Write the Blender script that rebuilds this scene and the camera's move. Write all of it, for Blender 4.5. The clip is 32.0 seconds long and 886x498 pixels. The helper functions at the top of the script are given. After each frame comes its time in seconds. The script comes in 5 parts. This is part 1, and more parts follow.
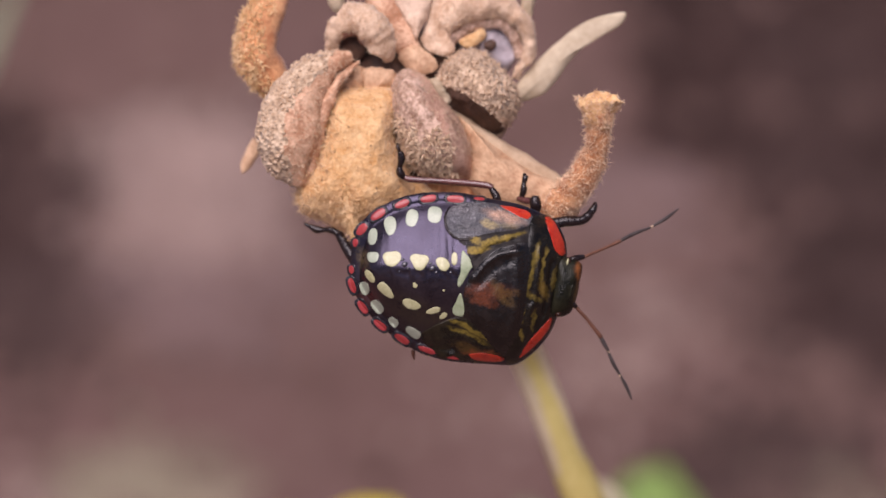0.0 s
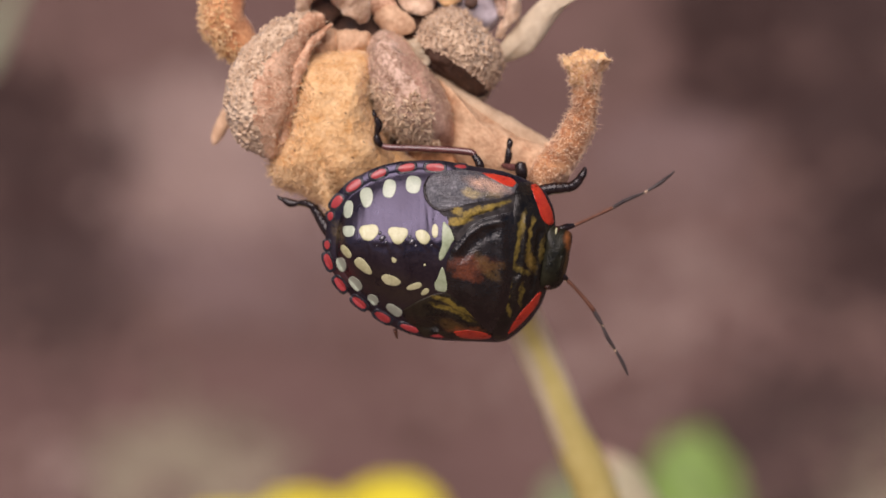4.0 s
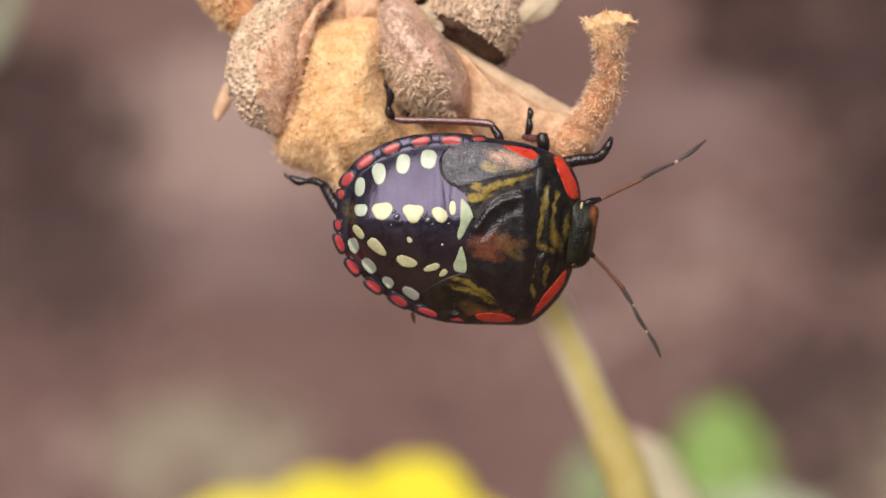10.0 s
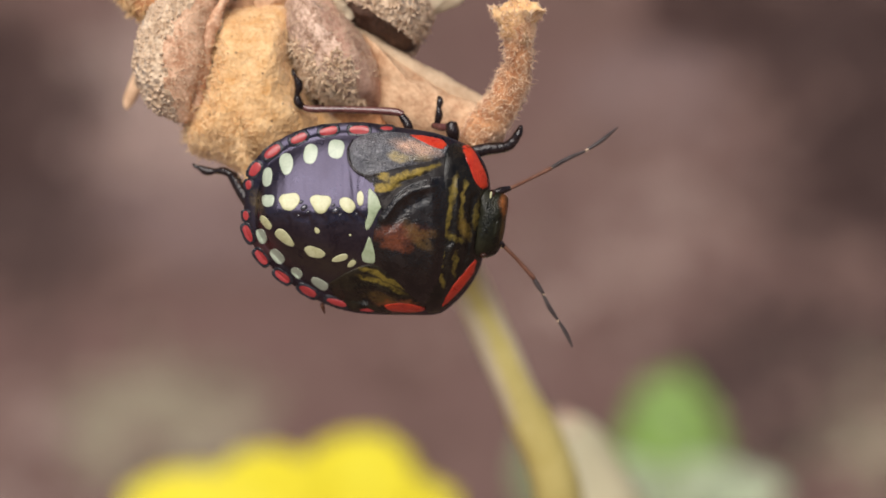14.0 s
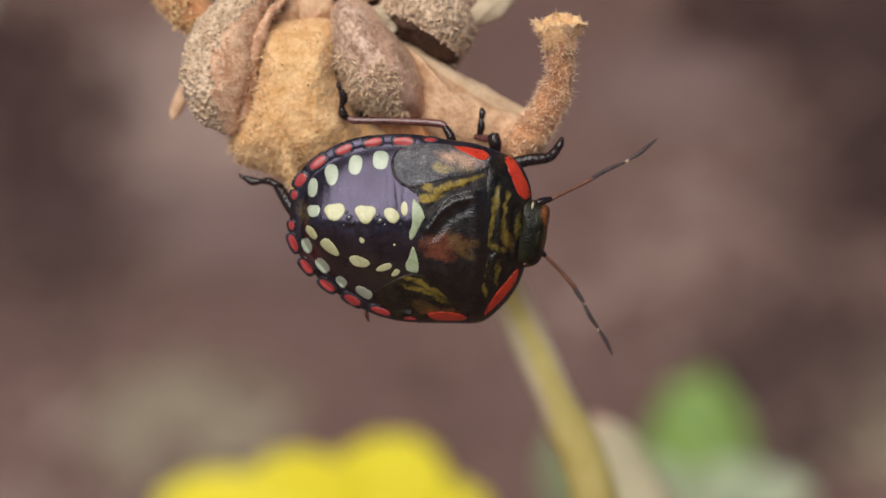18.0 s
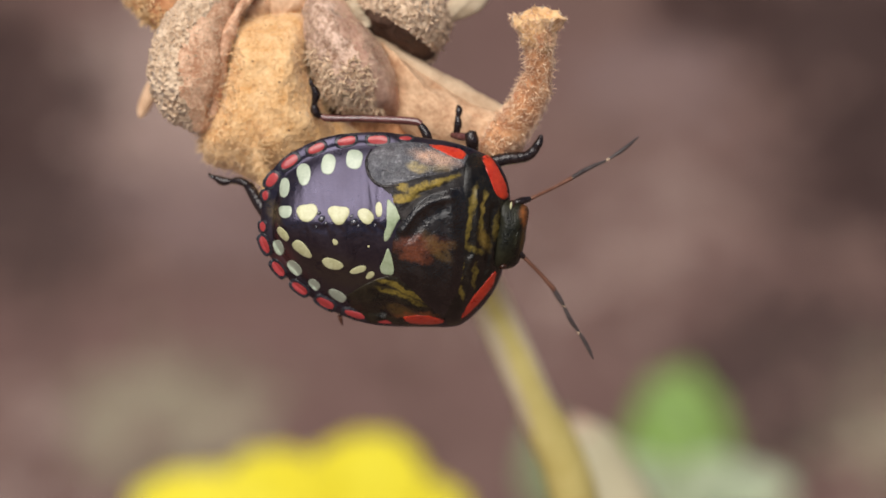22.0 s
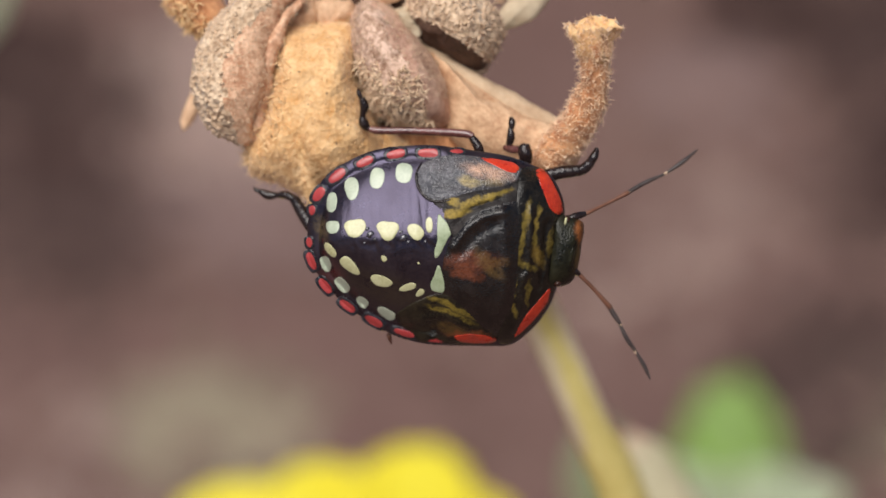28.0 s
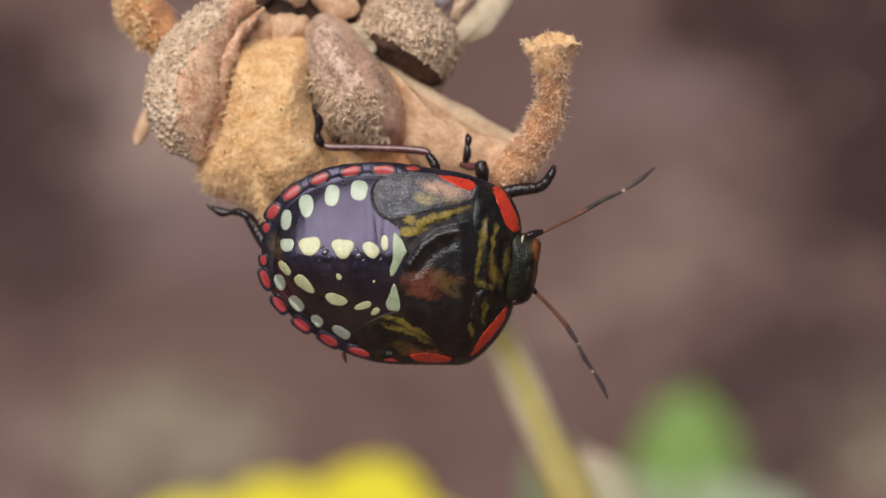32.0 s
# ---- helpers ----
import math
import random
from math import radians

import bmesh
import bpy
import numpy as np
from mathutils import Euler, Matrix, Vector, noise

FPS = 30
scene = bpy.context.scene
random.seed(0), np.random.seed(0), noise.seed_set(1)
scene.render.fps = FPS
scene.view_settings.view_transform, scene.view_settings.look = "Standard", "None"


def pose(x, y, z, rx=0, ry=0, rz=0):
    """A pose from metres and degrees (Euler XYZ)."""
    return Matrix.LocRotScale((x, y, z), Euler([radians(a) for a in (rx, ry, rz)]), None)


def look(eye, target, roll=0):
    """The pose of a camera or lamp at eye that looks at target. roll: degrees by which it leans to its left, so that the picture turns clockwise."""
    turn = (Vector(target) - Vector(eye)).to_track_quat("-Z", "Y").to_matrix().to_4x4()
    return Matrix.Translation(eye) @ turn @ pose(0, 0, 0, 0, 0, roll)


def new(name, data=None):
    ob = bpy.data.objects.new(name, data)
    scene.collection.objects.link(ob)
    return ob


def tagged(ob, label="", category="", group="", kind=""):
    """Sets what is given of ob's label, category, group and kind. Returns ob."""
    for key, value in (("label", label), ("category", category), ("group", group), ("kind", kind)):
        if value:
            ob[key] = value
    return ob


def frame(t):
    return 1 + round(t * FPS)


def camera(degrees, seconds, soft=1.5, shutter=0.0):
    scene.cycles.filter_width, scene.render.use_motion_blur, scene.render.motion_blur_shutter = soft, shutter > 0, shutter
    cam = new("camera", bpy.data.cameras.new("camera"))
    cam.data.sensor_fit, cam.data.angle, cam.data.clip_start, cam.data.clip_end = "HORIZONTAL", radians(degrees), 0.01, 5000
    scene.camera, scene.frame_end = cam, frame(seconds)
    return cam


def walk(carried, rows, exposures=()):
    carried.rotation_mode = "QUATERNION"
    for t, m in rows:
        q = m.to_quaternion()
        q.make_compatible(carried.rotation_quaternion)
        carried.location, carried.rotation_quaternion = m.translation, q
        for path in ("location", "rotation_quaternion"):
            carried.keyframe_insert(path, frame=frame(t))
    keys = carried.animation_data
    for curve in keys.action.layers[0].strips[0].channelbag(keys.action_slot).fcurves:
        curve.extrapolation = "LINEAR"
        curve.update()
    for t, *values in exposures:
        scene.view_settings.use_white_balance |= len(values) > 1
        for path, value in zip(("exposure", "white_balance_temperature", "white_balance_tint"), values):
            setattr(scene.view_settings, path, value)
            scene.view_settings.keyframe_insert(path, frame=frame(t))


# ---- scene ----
# A shield bug nymph on a dried marigold seed head, close up, over bare garden soil.
# BASE: the plane of the subject, 0.29 m over the soil and tipped back to face the lens.
# Plane coordinates are in millimetres: u to the side, v up the plane, w towards the lens.
HEIGHT = 0.29
BASE = pose(0, 0, HEIGHT, 55, 0, 0)
MM = 0.001
# the middle of the bug's back
BUG_C = np.array((0.15, 0.86))

cam = camera(18, 32.0, 1.7)
cam.data.dof.use_dof = True
cam.data.dof.aperture_fstop = 35
walk(cam, [
    (0, BASE @ pose(-0.00412, -0.00110, 0.13502, 1.460, -1.540, 1.850)),
    (0.5, BASE @ pose(-0.00278, -0.00111, 0.13284, 0.717, -1.741, 1.596)),
    (1, BASE @ pose(-0.00181, -0.00066, 0.13153, 1.186, -1.655, 1.145)),
    (1.5, BASE @ pose(-0.00219, -0.00085, 0.13105, 0.863, -0.782, 1.148)),
    (2, BASE @ pose(-0.00266, -0.00108, 0.13018, 0.659, -1.364, 0.977)),
    (2.5, BASE @ pose(-0.00175, -0.00093, 0.12995, 1.035, -1.035, 0.774)),
    (3, BASE @ pose(-0.00120, -0.00099, 0.12942, 0.607, -1.055, 0.681)),
    (3.5, BASE @ pose(-0.00080, -0.00072, 0.12827, 0.679, -0.624, 0.645)),
    (5.5, BASE @ pose(-0.00074, 0.00006, 0.12496, 0.642, -0.578, 0.097)),
    (6, BASE @ pose(0.00020, -0.00016, 0.12383, 0.477, -0.949, -0.319)),
    (6.5, BASE @ pose(-0.00046, -0.00010, 0.12288, 0.249, -1.002, -0.249)),
    (7, BASE @ pose(-0.00049, 0.00003, 0.12285, 0.376, -0.435, -0.450)),
    (7.5, BASE @ pose(-0.00025, 0.00019, 0.12149, 0.463, -1.234, -0.690)),
    (8, BASE @ pose(0.00008, 0.00025, 0.12138, 0.191, -0.267, -0.154)),
    (8.5, BASE @ pose(-0.00043, 0.00003, 0.12094, 0.551, -0.087, -0.112)),
    (9, BASE @ pose(-0.00003, 0.00004, 0.11998, -0.021, -0.017, -0.003)),
    (9.5, BASE @ pose(-0.00075, -0.00031, 0.11986, 0.775, 0.607, -0.048)),
    (10, BASE @ pose(-0.00072, 0.00007, 0.11965, 0.084, -0.091, -0.556)),
    (10.5, BASE @ pose(-0.00062, -0.00000, 0.11942, 0.271, -0.483, -0.369)),
    (11, BASE @ pose(-0.00029, 0.00003, 0.11985, -0.047, -0.617, -0.341)),
    (11.5, BASE @ pose(-0.00032, -0.00008, 0.11995, 0.088, -0.394, -0.448)),
    (12, BASE @ pose(-0.00033, 0.00011, 0.12076, -0.074, -0.383, -0.685)),
    (12.5, BASE @ pose(-0.00046, 0.00019, 0.12009, -0.170, -0.750, -0.810)),
    (13, BASE @ pose(-0.00056, 0.00054, 0.11880, 0.222, -0.017, -0.900)),
    (13.5, BASE @ pose(0.00037, 0.00063, 0.11817, -0.485, -1.422, -1.217)),
    (14, BASE @ pose(0.00189, 0.00117, 0.11885, -0.667, -0.703, -0.815)),
    (14.5, BASE @ pose(0.00134, 0.00066, 0.11938, -0.498, -0.404, -0.697)),
    (16.5, BASE @ pose(0.00207, 0.00181, 0.12112, -0.234, 0.147, -0.583)),
    (17, BASE @ pose(0.00186, 0.00163, 0.12107, -0.733, -0.776, -0.654)),
    (17.5, BASE @ pose(0.00155, 0.00195, 0.12069, -1.060, -0.206, -0.659)),
    (18, BASE @ pose(0.00098, 0.00168, 0.12077, -0.700, -0.260, -0.739)),
    (18.5, BASE @ pose(0.00109, 0.00216, 0.12022, -0.783, -0.364, -0.427)),
    (19, BASE @ pose(0.00024, 0.00213, 0.12045, -0.208, -1.132, -0.295)),
    (19.5, BASE @ pose(0.00115, 0.00243, 0.12037, -0.362, -1.369, -0.208)),
    (20, BASE @ pose(0.00165, 0.00210, 0.12055, -1.109, -0.815, -0.539)),
    (20.5, BASE @ pose(0.00185, 0.00201, 0.11986, -1.077, -0.907, -0.979)),
    (21, BASE @ pose(0.00188, 0.00152, 0.11876, -1.106, -0.235, -1.222)),
    (21.5, BASE @ pose(0.00164, 0.00195, 0.11816, -0.620, -0.051, -0.844)),
    (22, BASE @ pose(0.00115, 0.00208, 0.11728, -0.885, -0.685, -0.854)),
    (22.5, BASE @ pose(0.00094, 0.00228, 0.11667, -1.007, -0.228, -1.023)),
    (23, BASE @ pose(0.00090, 0.00195, 0.11609, -0.930, -0.490, -0.825)),
    (23.5, BASE @ pose(0.00121, 0.00214, 0.11577, -1.037, -0.278, -0.996)),
    (24, BASE @ pose(0.00064, 0.00192, 0.11548, -0.900, -0.192, -0.717)),
    (24.5, BASE @ pose(0.00099, 0.00245, 0.11491, -1.249, -0.402, -0.694)),
    (26.5, BASE @ pose(0.00113, 0.00226, 0.11414, -1.027, -0.299, -0.915)),
    (27, BASE @ pose(0.00102, 0.00236, 0.11273, -0.958, -0.305, -0.808)),
    (27.5, BASE @ pose(0.00113, 0.00260, 0.11222, -1.474, -0.590, -0.848)),
    (28, BASE @ pose(0.00097, 0.00254, 0.11360, -0.806, 0.271, -0.816)),
    (28.5, BASE @ pose(0.00061, 0.00248, 0.11468, -0.848, -0.179, -0.778)),
    (29, BASE @ pose(0.00037, 0.00230, 0.11500, -1.114, -0.616, -0.768)),
    (29.5, BASE @ pose(0.00049, 0.00276, 0.11596, -1.162, -0.822, -0.766)),
    (30, BASE @ pose(0.00057, 0.00270, 0.11520, -0.702, -0.238, -0.864)),
    (30.5, BASE @ pose(0.00010, 0.00252, 0.11490, -0.234, -0.644, -0.852)),
    (31, BASE @ pose(-0.00026, 0.00214, 0.11454, -0.957, 0.190, -1.108)),
    (31.5, BASE @ pose(0.00049, 0.00265, 0.11324, -0.908, -0.599, -1.041)),
    (32, BASE @ pose(0.00097, 0.00278, 0.11241, -0.566, -0.636, -0.744)),
], [(0, -0.08, 6350, 27), (1, -0.09, 6500, 26), (2, -0.08, 6550, 24), (3, -0.1, 6600, 23), (6, -0.14, 6750, 23), (7, -0.06, 6750, 18), (8, -0.08, 6720, 16), (9, 0.22, 6700, 14),
    (10, 0.22, 6650, 13), (11, 0.04, 6620, 12), (12, 0.03, 6600, 12), (13, -0.02, 6600, 12), (14, 0.04, 6480, 10), (17, -0.07, 6480, 9), (18, -0.2, 6480, 9), (20, -0.1, 6480, 9),
    (21, -0.13, 6480, 9), (23, 0.13, 6430, 9), (24, 0.13, 6430, 9), (27, 0.07, 6380, 9), (29, 0.03, 6380, 9), (31, -0.07, 6330, 9), (32, -0.15, 6330, 9)])

# ---- light ----
world = bpy.data.worlds.new("sky")
scene.world = world
world.use_nodes = True
wn = world.node_tree.nodes
sky = wn.new("ShaderNodeTexSky")
sky.sky_type = "NISHITA"
sky.sun_disc = False
sky.sun_elevation = radians(63)
sky.sun_rotation = radians(-151)
world.node_tree.links.new(sky.outputs[0], wn["Background"].inputs[0])
wn["Background"].inputs[1].default_value = 0.062
sun_data = bpy.data.lights.new("sun", "SUN")
sun_data.energy, sun_data.angle, sun_data.color = 4.4, radians(54), (1.0, 0.94, 0.88)
sun = new("sun", sun_data)
sun.matrix_world = look((-0.22, -0.40, HEIGHT + 0.89), (0, 0, HEIGHT))


# ---- materials ----
def mat(name, dark, light, size, rough=0.6, bump=0.4, relief=0.03, grain=6.0, spec=0.4, coat=0.0, sheen=0.0,
        pits=0.0, low=0.35, high=0.65, metal=0.0, through_light=0.0, tint=None, marks=()):
    """Two tones mixed by noise of that size in millimetres, finer grain over it, and a relief in millimetres."""
    m = bpy.data.materials.new(name)
    m.use_nodes = True
    n, ln = m.node_tree.nodes, m.node_tree.links
    b = n["Principled BSDF"]
    tc = n.new("ShaderNodeTexCoord")
    big = n.new("ShaderNodeTexNoise")
    big.inputs["Scale"].default_value = 1000.0 / size
    big.inputs["Detail"].default_value = 5
    big.inputs["Roughness"].default_value = 0.6
    fine = n.new("ShaderNodeTexNoise")
    fine.inputs["Scale"].default_value = 1000.0 / size * grain
    fine.inputs["Detail"].default_value = 3
    for t in (big, fine):
        ln.new(tc.outputs["Object"], t.inputs["Vector"])
    mixed = n.new("ShaderNodeMath")
    mixed.operation = "MULTIPLY_ADD"
    mixed.inputs[1].default_value = 0.35
    ln.new(fine.outputs["Fac"], mixed.inputs[0])
    scaled = n.new("ShaderNodeMath")
    scaled.operation = "MULTIPLY_ADD"
    scaled.inputs[1].default_value = 0.65
    scaled.inputs[2].default_value = 0.0
    ln.new(big.outputs["Fac"], scaled.inputs[0])
    ln.new(scaled.outputs[0], mixed.inputs[2])
    ramp = n.new("ShaderNodeValToRGB")
    ramp.color_ramp.elements[0].position, ramp.color_ramp.elements[1].position = low, high
    ramp.color_ramp.elements[0].color = (*dark, 1)
    ramp.color_ramp.elements[1].color = (*light, 1)
    ln.new(mixed.outputs[0], ramp.inputs[0])
    shade = ramp.outputs[0]
    if marks:
        warp = n.new("ShaderNodeTexNoise")
        warp.inputs["Scale"].default_value = 1000.0 / 0.35
        warp.inputs["Detail"].default_value = 4
        ln.new(tc.outputs["Object"], warp.inputs["Vector"])
        shift = n.new("ShaderNodeVectorMath")
        shift.operation = "MULTIPLY_ADD"
        shift.inputs[1].default_value = (0.44 * MM, 0.44 * MM, 0)
        ln.new(warp.outputs["Color"], shift.inputs[0])
        ln.new(tc.outputs["Object"], shift.inputs[2])
    for u1, v1, u2, v2, half, soft, strength, colour in marks:
        # a streak of pigment between two places of the back
        long_half = 0.5 * math.hypot(u2 - u1, v2 - v1) + half
        mp = n.new("ShaderNodeMapping")
        mp.vector_type = "TEXTURE"
        mp.inputs["Location"].default_value = ((0.5 * (u1 + u2) - BUG_C[0] + 0.22) * MM, (0.5 * (v1 + v2) - BUG_C[1] + 0.22) * MM, 0)
        mp.inputs["Rotation"].default_value = (0, 0, math.atan2(v2 - v1, u2 - u1))
        mp.inputs["Scale"].default_value = (long_half * MM, half * MM, 1)
        ln.new(shift.outputs[0], mp.inputs["Vector"])
        far = n.new("ShaderNodeVectorMath")
        far.operation = "LENGTH"
        ln.new(mp.outputs[0], far.inputs[0])
        fade = n.new("ShaderNodeMapRange")
        fade.interpolation_type = "SMOOTHSTEP"
        fade.inputs["From Min"].default_value, fade.inputs["From Max"].default_value = 1 - soft, 1 + soft
        fade.inputs["To Min"].default_value, fade.inputs["To Max"].default_value = strength, 0
        ln.new(far.outputs["Value"], fade.inputs["Value"])
        grainy = n.new("ShaderNodeMapRange")
        grainy.inputs["From Min"].default_value, grainy.inputs["From Max"].default_value = 0.36, 0.56
        grainy.inputs["To Min"].default_value = 0.2
        ln.new(mixed.outputs[0], grainy.inputs["Value"])
        both = n.new("ShaderNodeMath")
        both.operation = "MULTIPLY"
        ln.new(fade.outputs[0], both.inputs[0])
        ln.new(grainy.outputs[0], both.inputs[1])
        mc = n.new("ShaderNodeMixRGB")
        mc.inputs[2].default_value = (*colour, 1)
        ln.new(both.outputs[0], mc.inputs[0])
        ln.new(shade, mc.inputs[1])
        shade = mc.outputs[0]
    ln.new(shade, b.inputs["Base Color"])
    # worn and rubbed places are duller or glossier
    worn = n.new("ShaderNodeMapRange")
    worn.inputs["From Min"].default_value, worn.inputs["From Max"].default_value = 0.3, 0.7
    worn.inputs["To Min"].default_value, worn.inputs["To Max"].default_value = 0.72 * rough, min(1.0, 1.4 * rough)
    ln.new(big.outputs["Fac"], worn.inputs["Value"])
    ln.new(worn.outputs[0], b.inputs["Roughness"])
    b.inputs["Specular IOR Level"].default_value = spec
    if tint:
        b.inputs["Specular Tint"].default_value = (*tint, 1)
    b.inputs["Coat Weight"].default_value = coat
    b.inputs["Coat Roughness"].default_value = 0.15
    b.inputs["Metallic"].default_value = metal
    b.inputs["Sheen Weight"].default_value = sheen
    if bump:
        bp = n.new("ShaderNodeBump")
        bp.inputs["Strength"].default_value = bump
        bp.inputs["Distance"].default_value = relief * MM
        ln.new(bp.outputs[0], b.inputs["Normal"])
        if pits:
            v = n.new("ShaderNodeTexVoronoi")
            v.inputs["Scale"].default_value = 1000.0 / pits
            ln.new(tc.outputs["Object"], v.inputs["Vector"])
            add = n.new("ShaderNodeMath")
            add.operation = "MULTIPLY_ADD"
            add.inputs[1].default_value = 0.3
            ln.new(fine.outputs["Fac"], add.inputs[0])
            ln.new(v.outputs["Distance"], add.inputs[2])
            ln.new(add.outputs[0], bp.inputs["Height"])
        else:
            ln.new(mixed.outputs[0], bp.inputs["Height"])
    if through_light:
        tr = n.new("ShaderNodeBsdfTranslucent")
        ln.new(ramp.outputs[0], tr.inputs["Color"])
        mx = n.new("ShaderNodeMixShader")
        mx.inputs[0].default_value = through_light
        ln.new(b.outputs[0], mx.inputs[1])
        ln.new(tr.outputs[0], mx.inputs[2])
        ln.new(mx.outputs[0], n["Material Output"].inputs["Surface"])
    return m


OLIVE, OCHRE, RUST, BROWN = (0.17, 0.12, 0.022), (0.30, 0.21, 0.045), (0.135, 0.036, 0.013), (0.105, 0.058, 0.014)
M_ABDOMEN = mat("abdomen_shell", (0.005, 0.0035, 0.004), (0.022, 0.014, 0.013), 1.2, 0.30, 0.28, 0.018, 8, 0.72, 0.0, pits=0.09, tint=(0.74, 0.67, 1.0), marks=(
    (-3.19, -0.26, -0.44, -1.12, 0.62, 0.7, 0.9, (0.030, 0.021, 0.010)),
    (-4.27, 0.27, -4.03, 0.02, 0.40, 0.7, 0.8, (0.075, 0.022, 0.018)),
    (-4.41, 1.66, -4.61, 2.19, 0.25, 0.6, 0.8, (0.12, 0.085, 0.035))))
M_PAD = mat("wing_pad_shell", (0.022, 0.021, 0.024), (0.135, 0.128, 0.135), 0.5, 0.22, 0.9, 0.040, 6, 0.9, 0.0, pits=0.06, marks=(
    (1.65, 4.15, 2.8, 3.85, 0.27, 0.6, 1.0, (0.52, 0.30, 0.19)),
    (1.30, 3.70, 1.72, 3.60, 0.19, 0.5, 0.95, (0.36, 0.27, 0.11)),
    (2.0, 3.62, 2.75, 3.6, 0.14, 0.5, 0.5, OLIVE)))
M_PAD_DARK = mat("dark_wing_pad_shell", (0.009, 0.007, 0.005), (0.036, 0.027, 0.014), 0.6, 0.28, 0.6, 0.03, 5, 0.28, 0.0, pits=0.075, low=0.4, high=0.7, marks=(
    (-0.14, -0.98, 0.43, -1.17, 0.11, 0.5, 1.0, OLIVE), (0.43, -1.17, 1.12, -1.57, 0.11, 0.5, 1.0, OLIVE), (1.12, -1.57, 2.0, -1.88, 0.10, 0.5, 0.9, OLIVE),
    (-0.15, -1.33, 0.66, -1.57, 0.09, 0.5, 0.9, OLIVE), (0.66, -1.57, 1.57, -2.04, 0.10, 0.5, 0.9, OLIVE), (0.27, -2.2, 1.11, -2.4, 0.22, 0.5, 0.8, BROWN),
    (0.75, -2.52, 2.03, -2.52, 0.13, 0.6, 0.9, (0.24, 0.07, 0.02))))
M_SHIELD = mat("shield_shell", (0.004, 0.003, 0.0025), (0.018, 0.011, 0.008), 0.6, 0.24, 0.5, 0.035, 5, 0.6, 0.0, pits=0.07, low=0.40, high=0.72, marks=(
    (0.95, 0.45, 2.30, 0.45, 0.38, 0.45, 1.0, RUST), (1.95, 0.65, 2.55, 0.05, 0.30, 0.5, 0.9, BROWN),
    (1.0, 0.02, 1.75, -0.15, 0.24, 0.5, 0.95, RUST), (2.5, 0.5, 2.9, 0.4, 0.16, 0.6, 0.7, BROWN)))
M_FRONT = mat("front_shield_shell", (0.005, 0.004, 0.003), (0.022, 0.016, 0.010), 0.6, 0.22, 0.5, 0.03, 5, 0.36, 0.0, pits=0.07, low=0.40, high=0.72, marks=(
    (3.84, 2.7, 3.68, 1.73, 0.12, 0.5, 1.0, OLIVE), (3.68, 1.73, 3.46, 0.6, 0.10, 0.5, 1.0, OLIVE),
    (4.27, 2.52, 4.14, 1.72, 0.10, 0.5, 1.0, OCHRE), (4.14, 1.72, 4.06, 1.03, 0.09, 0.5, 0.9, OLIVE),
    (4.13, 0.85, 4.34, 0.40, 0.20, 0.5, 1.0, (0.16, 0.10, 0.02)), (3.5, 0.35, 4.0, 0.15, 0.13, 0.6, 0.9, OLIVE),
    (3.31, -0.34, 3.12, -1.2, 0.10, 0.5, 1.0, OLIVE), (3.12, -1.2, 3.30, -1.68, 0.11, 0.5, 1.0, (0.13, 0.09, 0.018)),
    (3.84, -0.5, 3.76, -1.26, 0.09, 0.5, 0.9, OLIVE), (4.8, 1.64, 4.63, 0.74, 0.10, 0.5, 0.6, OLIVE)))
M_MIDDLE = mat("middle_plate_shell", (0.010, 0.009, 0.009), (0.032, 0.026, 0.024), 0.5, 0.40, 0.5, 0.03, 5, 0.15, 0.0, pits=0.08, marks=(
    (0.75, 2.85, 1.25, 2.72, 0.15, 0.4, 1.0, OCHRE), (1.25, 2.72, 2.55, 3.10, 0.15, 0.4, 1.0, OCHRE), (2.5, 3.1, 3.1, 3.3, 0.10, 0.5, 0.9, OLIVE),
    (0.45, 2.34, 1.35, 2.48, 0.17, 0.4, 1.0, OCHRE)))
M_HEAD = mat("head_shell", (0.006, 0.006, 0.003), (0.026, 0.024, 0.010), 0.5, 0.32, 0.6, 0.03, 6, 0.3, 0.0, pits=0.07, low=0.4, high=0.7, marks=(
    (5.92, 1.8, 6.02, 1.27, 0.22, 0.5, 0.9, (0.25, 0.08, 0.02)), (5.97, 0.99, 5.83, 0.02, 0.14, 0.6, 0.8, BROWN)))
M_CREAM = mat("cream_mark", (0.42, 0.40, 0.20), (0.58, 0.56, 0.32), 0.5, 0.35, 0.2, 0.02, 6, 0.5, 0.3)
M_PALE = mat("pale_mark", (0.34, 0.385, 0.28), (0.48, 0.52, 0.39), 0.5, 0.35, 0.2, 0.02, 6, 0.5, 0.3)
M_GREEN = mat("green_mark", (0.25, 0.30, 0.17), (0.40, 0.45, 0.29), 0.5, 0.4, 0.3, 0.02, 6, 0.5, 0.2)
M_ROSE = mat("rose_mark", (0.28, 0.022, 0.024), (0.44, 0.055, 0.05), 0.4, 0.36, 0.3, 0.02, 6, 0.5, 0.3)
M_RED = mat("red_mark", (0.40, 0.018, 0.008), (0.66, 0.05, 0.012), 0.35, 0.32, 0.7, 0.03, 6, 0.5, 0.2, pits=0.10)
M_LEG = mat("leg_dark", (0.008, 0.005, 0.005), (0.026, 0.016, 0.015), 0.4, 0.20, 0.5, 0.03, 5, 0.38, 0.0, pits=0.12)
M_WART = mat("shining_wart", (0.020, 0.018, 0.022), (0.06, 0.055, 0.065), 0.2, 0.10, 0.5, 0.03, 5, 1.0, 0.6)
